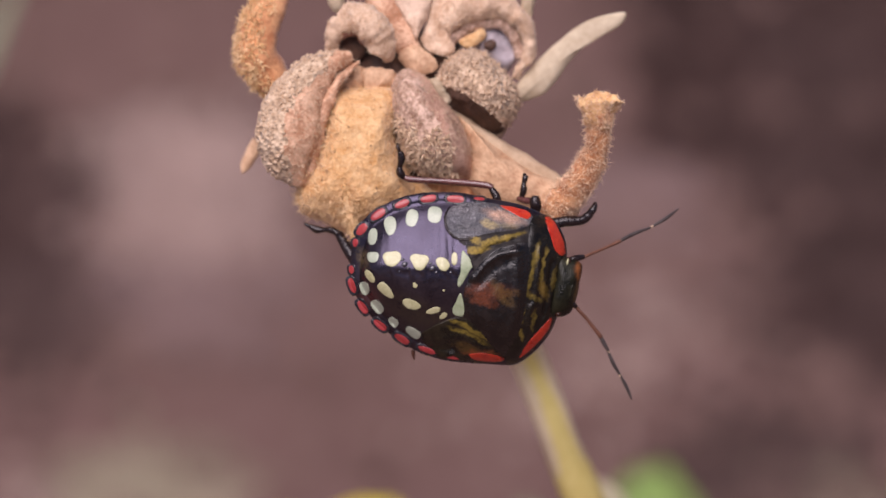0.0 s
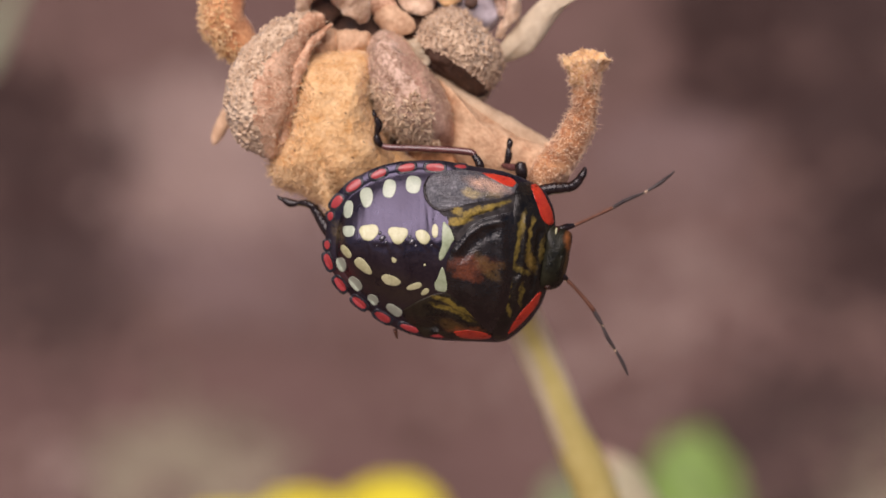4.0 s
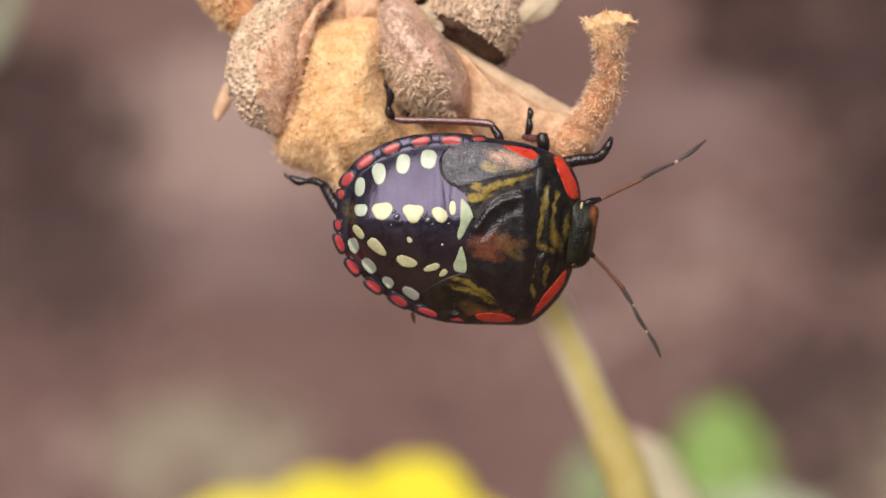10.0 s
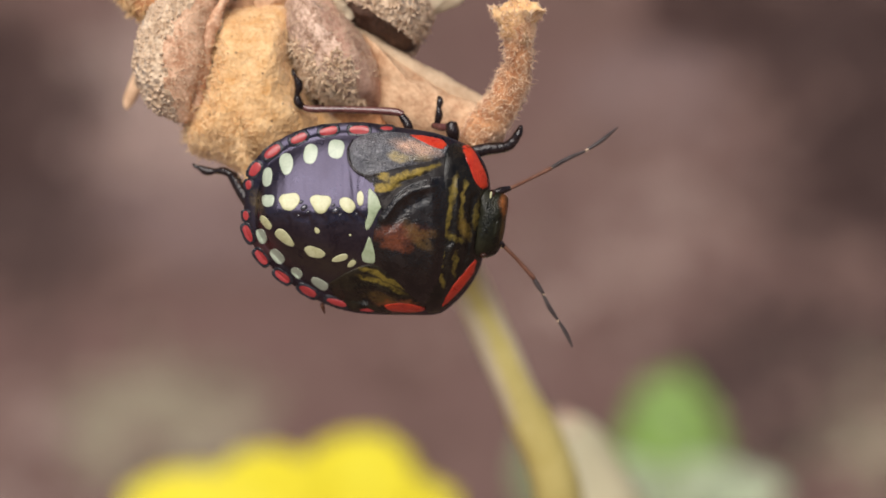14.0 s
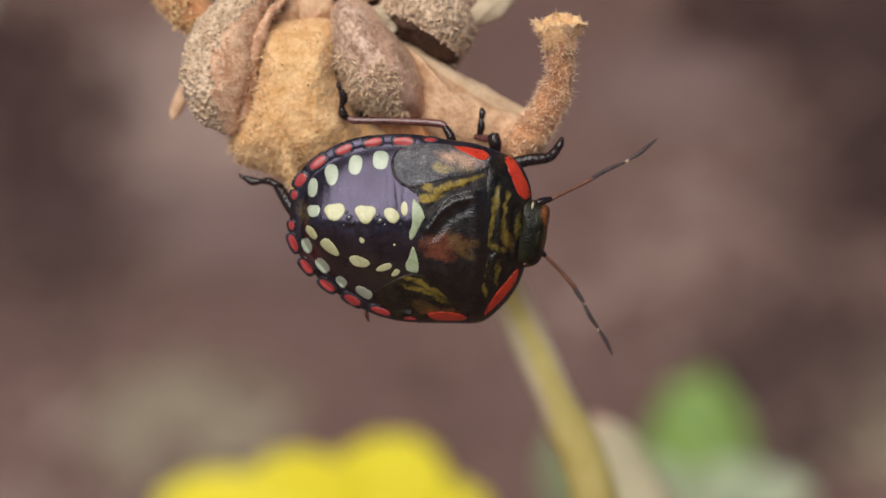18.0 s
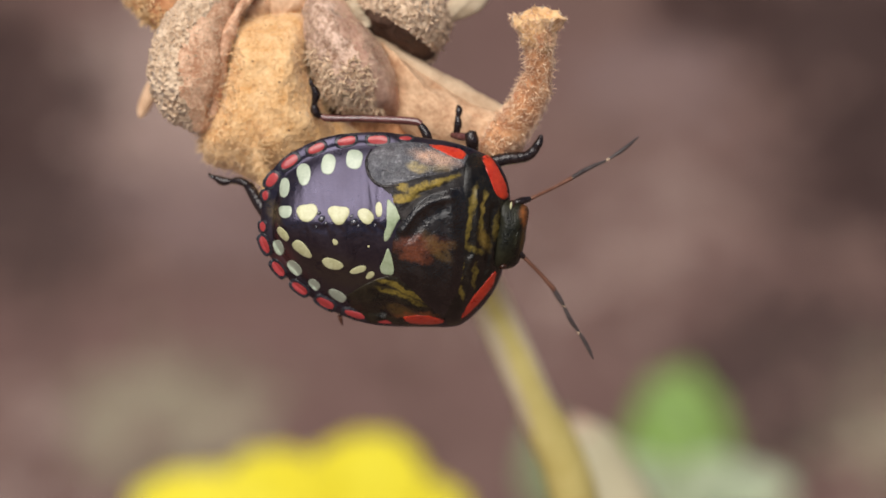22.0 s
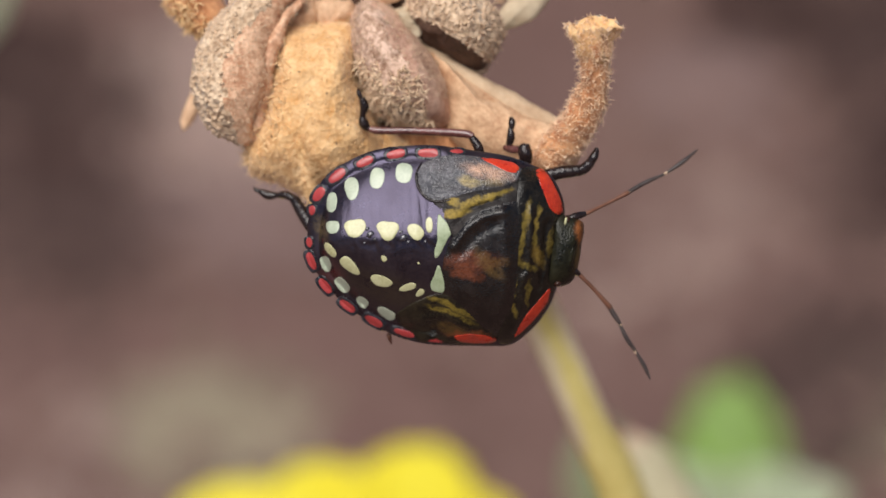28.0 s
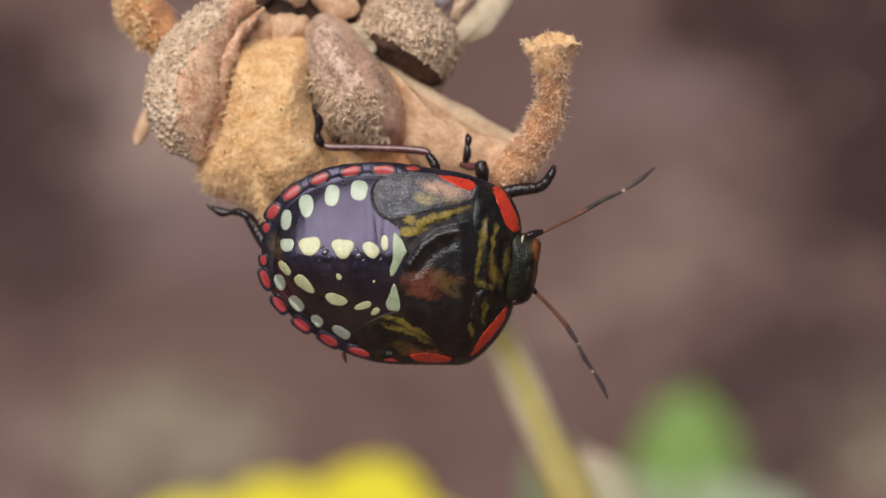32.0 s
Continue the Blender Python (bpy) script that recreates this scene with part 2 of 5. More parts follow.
M_MARGIN = mat("margin_dark", (0.007, 0.007, 0.009), (0.030, 0.029, 0.036), 0.3, 0.28, 0.6, 0.03, 5, 0.45, 0.0, pits=0.09)
M_SHIN = mat("leg_maroon", (0.055, 0.016, 0.014), (0.17, 0.065, 0.055), 0.4, 0.20, 0.3, 0.02, 5, 0.8, 0.0)
M_ANT_BROWN = mat("antenna_brown", (0.10, 0.04, 0.022), (0.20, 0.085, 0.05), 0.3, 0.45, 0.2, 0.01, 5)
M_ANT_DARK = mat("antenna_dark", (0.030, 0.022, 0.020), (0.085, 0.066, 0.060), 0.3, 0.4, 0.3, 0.01, 5)
M_EYE = mat("eye", (0.018, 0.008, 0.006), (0.05, 0.022, 0.014), 0.2, 0.15, 0.0)

M_ORANGE = mat("orange_felt", (0.54, 0.268, 0.085), (0.81, 0.54, 0.28), 0.7, 0.9, 0.55, 0.12, 5, 0.2, 0, 0.3, pits=0.26, low=0.34, high=0.64)
M_GREYSEED = mat("warty_grey_husk", (0.43, 0.285, 0.175), (0.72, 0.54, 0.37), 0.7, 0.85, 1.0, 0.20, 4, 0.2, 0, 0.15, pits=0.30, low=0.4, high=0.6)
M_PEAR = mat("hairy_brown_husk", (0.29, 0.165, 0.105), (0.70, 0.49, 0.37), 0.7, 0.85, 0.9, 0.14, 4, 0.2, 0, 0.15, low=0.4, high=0.6)
M_PEARHAIR = mat("tan_husk_hairs", (0.50, 0.34, 0.21), (0.80, 0.61, 0.42), 0.5, 0.7, 0.0)
M_BROWNSEED = mat("smooth_brown_husk", (0.44, 0.215, 0.115), (0.76, 0.49, 0.32), 0.9, 0.65, 0.7, 0.12, 6, 0.35, low=0.42, high=0.58)
M_PLUMSEED = mat("plum_brown_husk", (0.36, 0.185, 0.125), (0.66, 0.43, 0.31), 1.3, 0.55, 0.5, 0.06, 6, 0.35, low=0.38, high=0.62)
M_SPINE = mat("husk_spines", (0.43, 0.295, 0.19), (0.68, 0.505, 0.35), 0.5, 0.7, 0.0)
M_BRISTLE = mat("brown_orange_bristles", (0.66, 0.41, 0.235), (0.92, 0.70, 0.48), 0.5, 0.7, 0.0)
M_EDGE = mat("pale_bract_edge", (0.50, 0.34, 0.21), (0.68, 0.51, 0.34), 1.0, 0.7, 0.6, 0.08, 6, 0.3, through_light=0.15)
M_HAIR = mat("pale_orange_hairs", (0.68, 0.42, 0.175), (0.88, 0.645, 0.375), 0.8, 0.6, 0.0)
M_CURL = mat("curled_husk", (0.42, 0.16, 0.065), (0.74, 0.39, 0.185), 0.9, 0.8, 0.7, 0.12, 5, 0.2, 0, 0.3, low=0.38, high=0.62)
# dark tone painted for shade in hollows, gaps and undersides; also colours the specks
M_SHADE_SPECK = mat("husk_shade_and_specks", (0.045, 0.022, 0.014), (0.14, 0.075, 0.048), 0.9, 0.75, 0.5, 0.08)
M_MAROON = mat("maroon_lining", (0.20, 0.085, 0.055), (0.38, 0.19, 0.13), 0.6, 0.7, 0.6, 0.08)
M_TANRING = mat("tan_curled_husk", (0.50, 0.31, 0.19), (0.78, 0.58, 0.41), 0.8, 0.8, 0.8, 0.14, 5, 0.2, 0, 0.3, low=0.38, high=0.62)
M_PALEBRACT = mat("pale_bract", (0.54, 0.35, 0.23), (0.80, 0.60, 0.44), 1.0, 0.75, 0.7, 0.10, 6, 0.2, through_light=0.04, low=0.38, high=0.62)
M_BRACT = mat("tan_bract", (0.46, 0.26, 0.145), (0.72, 0.48, 0.30), 1.2, 0.7, 0.7, 0.10, 6, 0.3, through_light=0.04, low=0.38, high=0.62)
M_BROADBRACT = mat("orange_tan_bract", (0.44, 0.23, 0.12), (0.74, 0.49, 0.30), 1.0, 0.7, 0.9, 0.14, 6, 0.3, through_light=0.03, low=0.36, high=0.62)
M_CREAMLEAF = mat("cream_bract", (0.52, 0.40, 0.26), (0.76, 0.64, 0.46), 2.0, 0.7, 0.4, 0.06, 6, 0.3, through_light=0.2)
M_MEMBRANE = mat("violet_grey_membrane", (0.30, 0.25, 0.26), (0.52, 0.46, 0.48), 1.2, 0.5, 0.4, 0.05)
M_STEM = mat("straw_green_stem", (0.57, 0.44, 0.12), (0.75, 0.61, 0.225), 3, 0.6, 0.4, 0.08, 6, 0.3, through_light=0.06)
M_SHEATH = mat("pale_green_sheath", (0.35, 0.31, 0.19), (0.48, 0.415, 0.265), 3, 0.7, 0.3, 0.05)
M_SHEATHTIP = mat("dry_pink_tip", (0.40, 0.25, 0.17), (0.52, 0.35, 0.25), 3, 0.7, 0.3, 0.05)
M_STEMEDGE = mat("pinkish_stem_ridge", (0.54, 0.42, 0.25), (0.66, 0.53, 0.34), 3, 0.6, 0.3, 0.05)
M_YELLOW = mat("yellow_petal", (0.74, 0.60, 0.022), (0.85, 0.75, 0.055), 8, 0.5, 0.3, 0.1, 6, 0.3, through_light=0.18)
M_DISC = mat("flower_disc", (0.72, 0.52, 0.012), (0.86, 0.70, 0.03), 2, 0.8, 0.8, 0.4)
M_LEAF = mat("green_leaf", (0.15, 0.25, 0.04), (0.26, 0.405, 0.082), 12, 0.5, 0.3, 0.3, 6, 0.35, through_light=0.18)
M_PALELEAF = mat("pale_green_leaf", (0.36, 0.42, 0.26), (0.52, 0.56, 0.38), 14, 0.55, 0.3, 0.3, 6, 0.3, through_light=0.2)
M_DULLLEAF = mat("dull_green_leaf", (0.24, 0.29, 0.14), (0.34, 0.39, 0.22), 14, 0.6, 0.3, 0.3, 6, 0.3, through_light=0.2)
M_SOIL = mat("garden_soil", (0.112, 0.063, 0.053), (0.165, 0.099, 0.084), 90, 0.95, 0.15, 1.0, 9, 0.15, low=0.36, high=0.64)
M_CHIP = mat("brown_litter", (0.112, 0.065, 0.053), (0.193, 0.121, 0.10), 40, 0.9, 0.5, 1.0, spec=0.2)
M_PALECHIP = mat("pale_litter", (0.235, 0.159, 0.134), (0.35, 0.247, 0.207), 20, 0.85, 0.4, 1.0)
M_DARKCHIP = mat("dark_clods", (0.042, 0.025, 0.022), (0.090, 0.056, 0.049), 20, 0.95, 0.6, 2.0, spec=0.12)
M_BLACKCHIP = mat("black_clods", (0.024, 0.013, 0.011), (0.056, 0.031, 0.027), 20, 0.95, 0.6, 2.0, spec=0.12)
M_ROSECHIP = mat("rosy_crumbs", (0.15, 0.095, 0.085), (0.21, 0.135, 0.12), 18, 0.85, 0.4, 1.0)
M_OLIVECHIP = mat("olive_grey_leaves", (0.205, 0.165, 0.11), (0.31, 0.26, 0.18), 18, 0.75, 0.4, 1.0)
M_GNAT = mat("gnat_body", (0.12, 0.10, 0.03), (0.40, 0.36, 0.12), 0.3, 0.4, 0.0)
M_WING = mat("gnat_wing", (0.55, 0.52, 0.42), (0.7, 0.68, 0.6), 0.5, 0.2, 0.0, through_light=0.5)
wing_nodes = M_WING.node_tree.nodes
wing_nodes["Principled BSDF"].inputs["Alpha"].default_value = 0.18

# ---- building ----
ORIGIN = {}


def thing(name, base, label, category, group="", kind=""):
    ob = new(name)
    ob.empty_display_size = 0.002
    ob.matrix_world = BASE @ Matrix.Translation(Vector(base) * MM)
    ORIGIN[ob.name] = np.array(base, float)
    return tagged(ob, label, category, group, kind)


def part(name, shape, material, parent, label="", kind="", flat=False):
    """One mesh in plane millimetres, under a thing or a part."""
    verts, faces = shape
    o = ORIGIN[parent.name]
    me = bpy.data.meshes.new(name)
    me.from_pydata(((np.asarray(verts, float) - o) * MM).tolist(), [], [tuple(map(int, q)) for q in faces])
    me.update()
    if not flat:
        me.polygons.foreach_set("use_smooth", [True] * len(me.polygons))
    me.materials.append(material)
    ob = new(name, me)
    ob.parent = parent
    ORIGIN[ob.name] = o
    return tagged(ob, label, kind=kind)


def smooth_line(pts, n):
    """n points on a Catmull-Rom curve through pts."""
    p = np.asarray(pts, float)
    p = np.vstack([2 * p[0] - p[1], p, 2 * p[-1] - p[-2]])
    out = []
    for s in np.linspace(0, len(p) - 3, n):
        i = min(int(s), len(p) - 4)
        t = s - i
        a, b, c, d = p[i:i + 4]
        out.append(0.5 * (2 * b + (c - a) * t + (2 * a - 5 * b + 4 * c - d) * t * t + (3 * b - a - 3 * c + d) * t ** 3))
    return np.array(out)


def smooth_loop(pts, n):
    p = np.asarray(pts, float)
    k = len(p)
    out = []
    for s in np.arange(n) * k / n:
        i = int(s)
        t = s - i
        a, b, c, d = (p[(i + j) % k] for j in (-1, 0, 1, 2))
        out.append(0.5 * (2 * b + (c - a) * t + (2 * a - 5 * b + 4 * c - d) * t * t + (3 * b - a - 3 * c + d) * t ** 3))
    return np.array(out)


def oval(u, v, a, b, turn=0.0, rough=0.0, n=14, seed=0):
    rng = random.Random(seed + int(1000 * u) + 7 * int(1000 * v))
    c, s = math.cos(radians(turn)), math.sin(radians(turn))
    out = []
    for i in range(n):
        f = 2 * math.pi * i / n
        r = 1 + rough * rng.uniform(-1, 1)
        x, y = a * r * math.cos(f), b * r * math.sin(f)
        out.append((u + c * x - s * y, v + s * x + c * y))
    return out


def blotch(u, v, a, b, turn=0.0, taper=0.0, square=2.0, tri=0.0, n=24):
    """A squarish or tapered oval; tri draws it out to three corners, one of them downwards."""
    c, s = math.cos(radians(turn)), math.sin(radians(turn))
    out = []
    for i in range(n):
        f = 2 * math.pi * i / n
        x, y = math.cos(f), math.sin(f)
        k = (abs(x) ** square + abs(y) ** square) ** (-1 / square)
        k *= 1 + 0.5 * 0.10 * noise.noise(Vector((3 * u + 1.5 * x, 3 * v + 1.5 * y, 0.5)))
        k *= 1 + tri * math.cos(3 * (f + radians(turn) + radians(93)))
        x, y = a * k * x, b * k * y * (1 + taper * k * x)
        out.append((u + c * x - s * y, v + s * x + c * y))
    return out


def lumpy(verts, amount, size, seed=0.0):
    out = []
    for x in verts:
        q = Vector(x) / size + Vector((seed, seed * 1.7, -seed))
        d = noise.noise_vector(q) + 0.5 * noise.noise_vector(q * 2.3)
        out.append((x[0] + amount * d.x, x[1] + amount * d.y, x[2] + amount * d.z))
    return np.array(out)


def rings_to_mesh(loops, centre_a, centre_b):
    n = len(loops[0])
    verts = [centre_a] + [tuple(x) for lp in loops for x in lp] + [centre_b]
    faces = [(0, 1 + i, 1 + (i + 1) % n) for i in range(n)]
    for k in range(len(loops) - 1):
        for i in range(n):
            a, b = 1 + k * n + i, 1 + k * n + (i + 1) % n
            faces.append((a, a + n, b + n, b))
    last = 1 + (len(loops) - 1) * n
    end = len(verts) - 1
    faces += [(last + i, end, last + (i + 1) % n) for i in range(n)]
    return np.array(verts, float), faces


def pillow(outline, w0, front, back, n=72, rings=14, lump=0.0, size=1.0, tilt=(0, 0), power=2.0, seed=0.0):
    """A closed rounded body with that outline in the plane."""
    o = smooth_loop(outline, n)
    c = o.mean(0)
    ts = np.sin(np.linspace(0.5 / rings, 1, rings) * math.pi / 2)
    loops = []
    for t in ts:
        q = c + t * (o - c)
        h = front * max(0.0, 1 - t ** power) ** 0.6
        loops.append(np.column_stack([q, w0 + (q - c) @ np.array(tilt) + h]))
    for t in ts[-2::-1]:
        q = c + t * (o - c)
        h = back * max(0.0, 1 - t ** power) ** 0.6
        loops.append(np.column_stack([q, w0 + (q - c) @ np.array(tilt) - h]))
    v, f = rings_to_mesh(loops, (*c, w0 + front), (*c, w0 - back))
    if lump:
        v = lumpy(v, lump, size, seed)
    return v, f


def tube(spine, radii, n=14, along=30, squash=1.0, lump=0.0, size=1.0, seed=0.0):
    """A tapered tube along a smooth line, closed at its ends. squash: its depth over its width."""
    p = smooth_line(spine, along)
    r = smooth_line([(x, 0) for x in radii], along)[:, 0]
    d = np.gradient(p, axis=0)
    d /= np.linalg.norm(d, axis=1)[:, None]
    loops = []
    for i in range(along):
        side = np.cross(d[i], (0, 0, 1.0))
        if np.linalg.norm(side) < 1e-3:
            side = np.array((1.0, 0, 0))
        side /= np.linalg.norm(side)
        up = np.cross(side, d[i])
        f = np.arange(n) * 2 * math.pi / n
        loops.append(p[i] + max(r[i], 1e-3) * (np.cos(f)[:, None] * side + squash * np.sin(f)[:, None] * up))
    v, fc = rings_to_mesh(loops, tuple(p[0] - 0.4 * r[0] * d[0]), tuple(p[-1] + 0.4 * r[-1] * d[-1]))
    if lump:
        v = lumpy(v, lump, size, seed)
    return v, fc


def spines(shape, count, length, radius, seed, keep=None, lean=0.5, curl=0.0):
    """Tapered spines or hairs all over a shape, in one mesh."""
    v, f = shape
    rng = np.random.RandomState(seed)
    tri = np.array([t for q in f for t in ([q[:3]] if len(q) == 3 else [q[:3], (q[0], q[2], q[3])])])
    a, b, c = v[tri[:, 0]], v[tri[:, 1]], v[tri[:, 2]]
    nn = np.cross(b - a, c - a)
    area = np.linalg.norm(nn, axis=1)
    nn = nn / np.maximum(area, 1e-9)[:, None]
    mid = (a + b + c) / 3
    if np.mean(np.sum(nn * (mid - v.mean(0)), axis=1)) < 0:
        nn = -nn
    weight = area * (np.ones(len(mid)) if keep is None else np.array([keep(m, k) for m, k in zip(mid, nn)], float))
    pick = rng.choice(len(tri), count, p=weight / weight.sum())
    s, t = rng.rand(count, 1), rng.rand(count, 1)
    flip = (s + t) > 1
    s, t = np.where(flip, 1 - s, s), np.where(flip, 1 - t, t)
    base = a[pick] + s * (b - a)[pick] + t * (c - a)[pick]
    way = nn[pick] + lean * rng.randn(count, 3)
    way /= np.linalg.norm(way, axis=1)[:, None]
    side = np.cross(way, rng.randn(count, 3))
    side /= np.linalg.norm(side, axis=1)[:, None]
    other = np.cross(way, side)
    ln = length * (0.5 + rng.rand(count, 1))
    rad = radius * (0.7 + 0.6 * rng.rand(count, 1))
    base = base - 0.15 * ln * way
    bend = side * curl * ln
    verts, faces = [], []
    for k in range(3):
        fi = 2 * math.pi * k / 3
        verts.append(base + rad * (math.cos(fi) * side + math.sin(fi) * other))
    for k in range(3):
        fi = 2 * math.pi * k / 3
        verts.append(base + 0.55 * ln * way + 0.25 * bend + 0.7 * rad * (math.cos(fi) * side + math.sin(fi) * other))
    verts.append(base + ln * way + bend)
    V = np.concatenate(verts)
    for i in range(count):
        p = [i + count * k for k in range(7)]
        faces += [(p[0], p[1], p[4], p[3]), (p[1], p[2], p[5], p[4]), (p[2], p[0], p[3], p[5]),
                  (p[3], p[4], p[6]), (p[4], p[5], p[6]), (p[5], p[3], p[6])]
    return V, faces


def warts(shape, count, height, radius, seed, keep=None):
    """Rounded bumps of uneven size all over a shape, in one mesh."""
    v, f = shape
    rng = np.random.RandomState(seed)
    tri = np.array([t for q in f for t in ([q[:3]] if len(q) == 3 else [q[:3], (q[0], q[2], q[3])])])
    a, b, c = v[tri[:, 0]], v[tri[:, 1]], v[tri[:, 2]]
    nn = np.cross(b - a, c - a)
    area = np.linalg.norm(nn, axis=1)
    nn = nn / np.maximum(area, 1e-9)[:, None]
    mid = (a + b + c) / 3
    if np.mean(np.sum(nn * (mid - v.mean(0)), axis=1)) < 0:
        nn = -nn
    weight = area * (np.ones(len(mid)) if keep is None else np.array([keep(m, k) for m, k in zip(mid, nn)], float))
    pick = rng.choice(len(tri), count, p=weight / weight.sum())
    s, t = rng.rand(count, 1), rng.rand(count, 1)
    flip = (s + t) > 1
    s, t = np.where(flip, 1 - s, s), np.where(flip, 1 - t, t)
    base = a[pick] + s * (b - a)[pick] + t * (c - a)[pick]
    way = nn[pick] + 0.25 * rng.randn(count, 3)
    way /= np.linalg.norm(way, axis=1)[:, None]
    side = np.cross(way, rng.randn(count, 3))
    side /= np.linalg.norm(side, axis=1)[:, None]
    other = np.cross(way, side)
    size = 0.45 + 1.1 * rng.rand(count, 1) ** 2
    loops = []
    for rise, wide in ((-0.3, 1.0), (0.45, 0.85), (0.9, 0.45)):
        for k in range(5):
            fi = 2 * math.pi * k / 5
            loops.append(base + size * (rise * height * way + wide * radius * (math.cos(fi) * side + 0.75 * math.sin(fi) * other)))
    loops.append(base + size * height * way)
    faces = []
    for i in range(count):
        p = [i + count * k for k in range(16)]
        for r in (0, 5):
            faces += [(p[r + k], p[r + (k + 1) % 5], p[r + 5 + (k + 1) % 5], p[r + 5 + k]) for k in range(5)]
        faces += [(p[10 + k], p[10 + (k + 1) % 5], p[15]) for k in range(5)]
    return np.concatenate(loops), faces


def split(shape, inside):
    """Cuts a shape in two along the faces whose middle is inside or not; the pieces meet without a gap."""
    v, f = shape
    out = []
    for want in (True, False):
        keep = [q for q in f if bool(inside(np.mean([v[i] for i in q], axis=0))) == want]
        used = sorted({i for q in keep for i in q})
        at = {i: k for k, i in enumerate(used)}
        out.append((v[used], [tuple(at[i] for i in q) for q in keep]))
    return out


def ragged(outline, amount, n=44, seed=0.0):
    """The outline with a finely uneven edge."""
    o = smooth_loop(outline, n)
    c = o.mean(0)
    k = np.array([1 + amount * (noise.noise(Vector((x * 3.1, y * 3.1, seed))) + 0.7 * noise.noise(Vector((x * 8, y * 8, seed)))) for x, y in o])
    return c + (o - c) * k[:, None]


def joined(shapes):
    verts, faces, k = [], [], 0
    for v, f in shapes:
        verts.append(np.asarray(v))
        faces += [tuple(i + k for i in q) for q in f]
        k += len(v)
    return np.concatenate(verts), faces


# ---- the soil ----
def soil_height(x, y):
    q = Vector((x * 9, y * 9, 0.3))
    near = max(0.0, 1 - max(abs(x), abs(y - 0.3)) / 1.2)
    return (0.006 * noise.noise(q) + 0.002 * noise.noise(q * 2.7) - 0.004) * near


def build_ground():
    """One sheet, finely uneven near the plant and flat out to the horizon."""
    xs = np.concatenate([[-300, -40, -6, -1.5], np.linspace(-0.7, 0.7, 90), [1.5, 6, 40, 300]])
    ys = np.concatenate([[-300, -40, -6, -1.5], np.linspace(-0.5, 1.2, 110), [2, 6, 40, 300]])
    verts = []
    for y in ys:
        for x in xs:
            verts.append((x, y, soil_height(x, y)))
    nx = len(xs)
    faces = [(j * nx + i, j * nx + i + 1, (j + 1) * nx + i + 1, (j + 1) * nx + i)
             for j in range(len(ys) - 1) for i in range(nx - 1)]
    me = bpy.data.meshes.new("ground")
    me.from_pydata(verts, [], faces)
    me.polygons.foreach_set("use_smooth", [True] * len(me.polygons))
    me.materials.append(M_SOIL)
    tagged(new("ground", me), "bare crumbly brown garden soil", "soil", kind="structure")


def litter(name, material, label, patches, count, size, seed):
    """Loose flakes and crumbs, strewn in patches (x, y, radius), in one mesh."""
    rng = np.random.RandomState(seed)
    verts, faces = [], []
    for i in range(count):
        x, y, r = patches[rng.randint(len(patches))]
        f, d = rng.rand() * 2 * math.pi, r * abs(rng.randn()) * 0.55
        px, py = x + d * math.cos(f), y + d * math.sin(f)
        s = size * (0.4 + 1.1 * rng.rand())
        m = Euler((rng.randn() * 0.35, rng.randn() * 0.35, rng.rand() * 6.3)).to_matrix()
        k = len(verts)
        lie = soil_height(px, py) + 0.0003
        sides = 6
        ring = [(s * (0.6 + 0.5 * rng.rand()) * math.cos(2 * math.pi * j / sides),
                 s * 0.7 * (0.6 + 0.5 * rng.rand()) * math.sin(2 * math.pi * j / sides)) for j in range(sides)]
        for z in (0.0, 0.28 * s):
            shrink = 1.0 if z == 0 else 0.75
            for a, b in ring:
                q = m @ Vector((a * shrink, b * shrink, z + rng.randn() * 0.05 * s))
                verts.append((px + q.x, py + q.y, lie + q.z))
        faces.append(tuple(range(k + sides, k + 2 * sides)))
        faces += [(k + j, k + (j + 1) % sides, k + sides + (j + 1) % sides, k + sides + j) for j in range(sides)]
    me = bpy.data.meshes.new(name)
    me.from_pydata(verts, [], faces)
    me.materials.append(material)
    tagged(new(name, me), label, "ground litter", kind="stuff")


build_ground()
litter("soil_crumbs", M_CHIP, "brown soil crumbs and bark flakes on soil",
       [(0.05 * i - 0.25, 0.22 + 0.06 * j, 0.05) for i in range(11) for j in range(8)], 3000, 0.004, 1)
litter("pale_litter", M_PALECHIP, "pale flakes strewn on brown soil",
       [(-0.056, 0.496, 0.020), (-0.052, 0.484, 0.022), (-0.050, 0.472, 0.022), (-0.049, 0.460, 0.020), (-0.053, 0.450, 0.020)], 4300, 0.0027, 2)
litter("dark_clods", M_DARKCHIP, "dark brown soil clods",
       [(-0.099, 0.433, 0.018), (0.124, 0.512, 0.030), (0.111, 0.509, 0.020), (-0.107, 0.483, 0.020), (-0.100, 0.474, 0.018), (-0.098, 0.492, 0.018), (-0.102, 0.456, 0.018), (-0.089, 0.464, 0.022)], 3200, 0.0025, 3)
litter("dark_soil_crumbs", M_DARKCHIP, "dark soil crumbs beside the bed",
       [(0.124, 0.560, 0.033), (0.120, 0.535, 0.033), (0.105, 0.552, 0.028), (0.124, 0.530, 0.033), (0.112, 0.490, 0.033), (0.121, 0.474, 0.033), (0.107, 0.439, 0.031), (0.115, 0.420, 0.031), (-0.099, 0.436, 0.024), (-0.086, 0.469, 0.032), (-0.085, 0.427, 0.030), (-0.084, 0.414, 0.024), (0.075, 0.349, 0.022), (0.084, 0.367, 0.022)], 9500, 0.0028, 6)
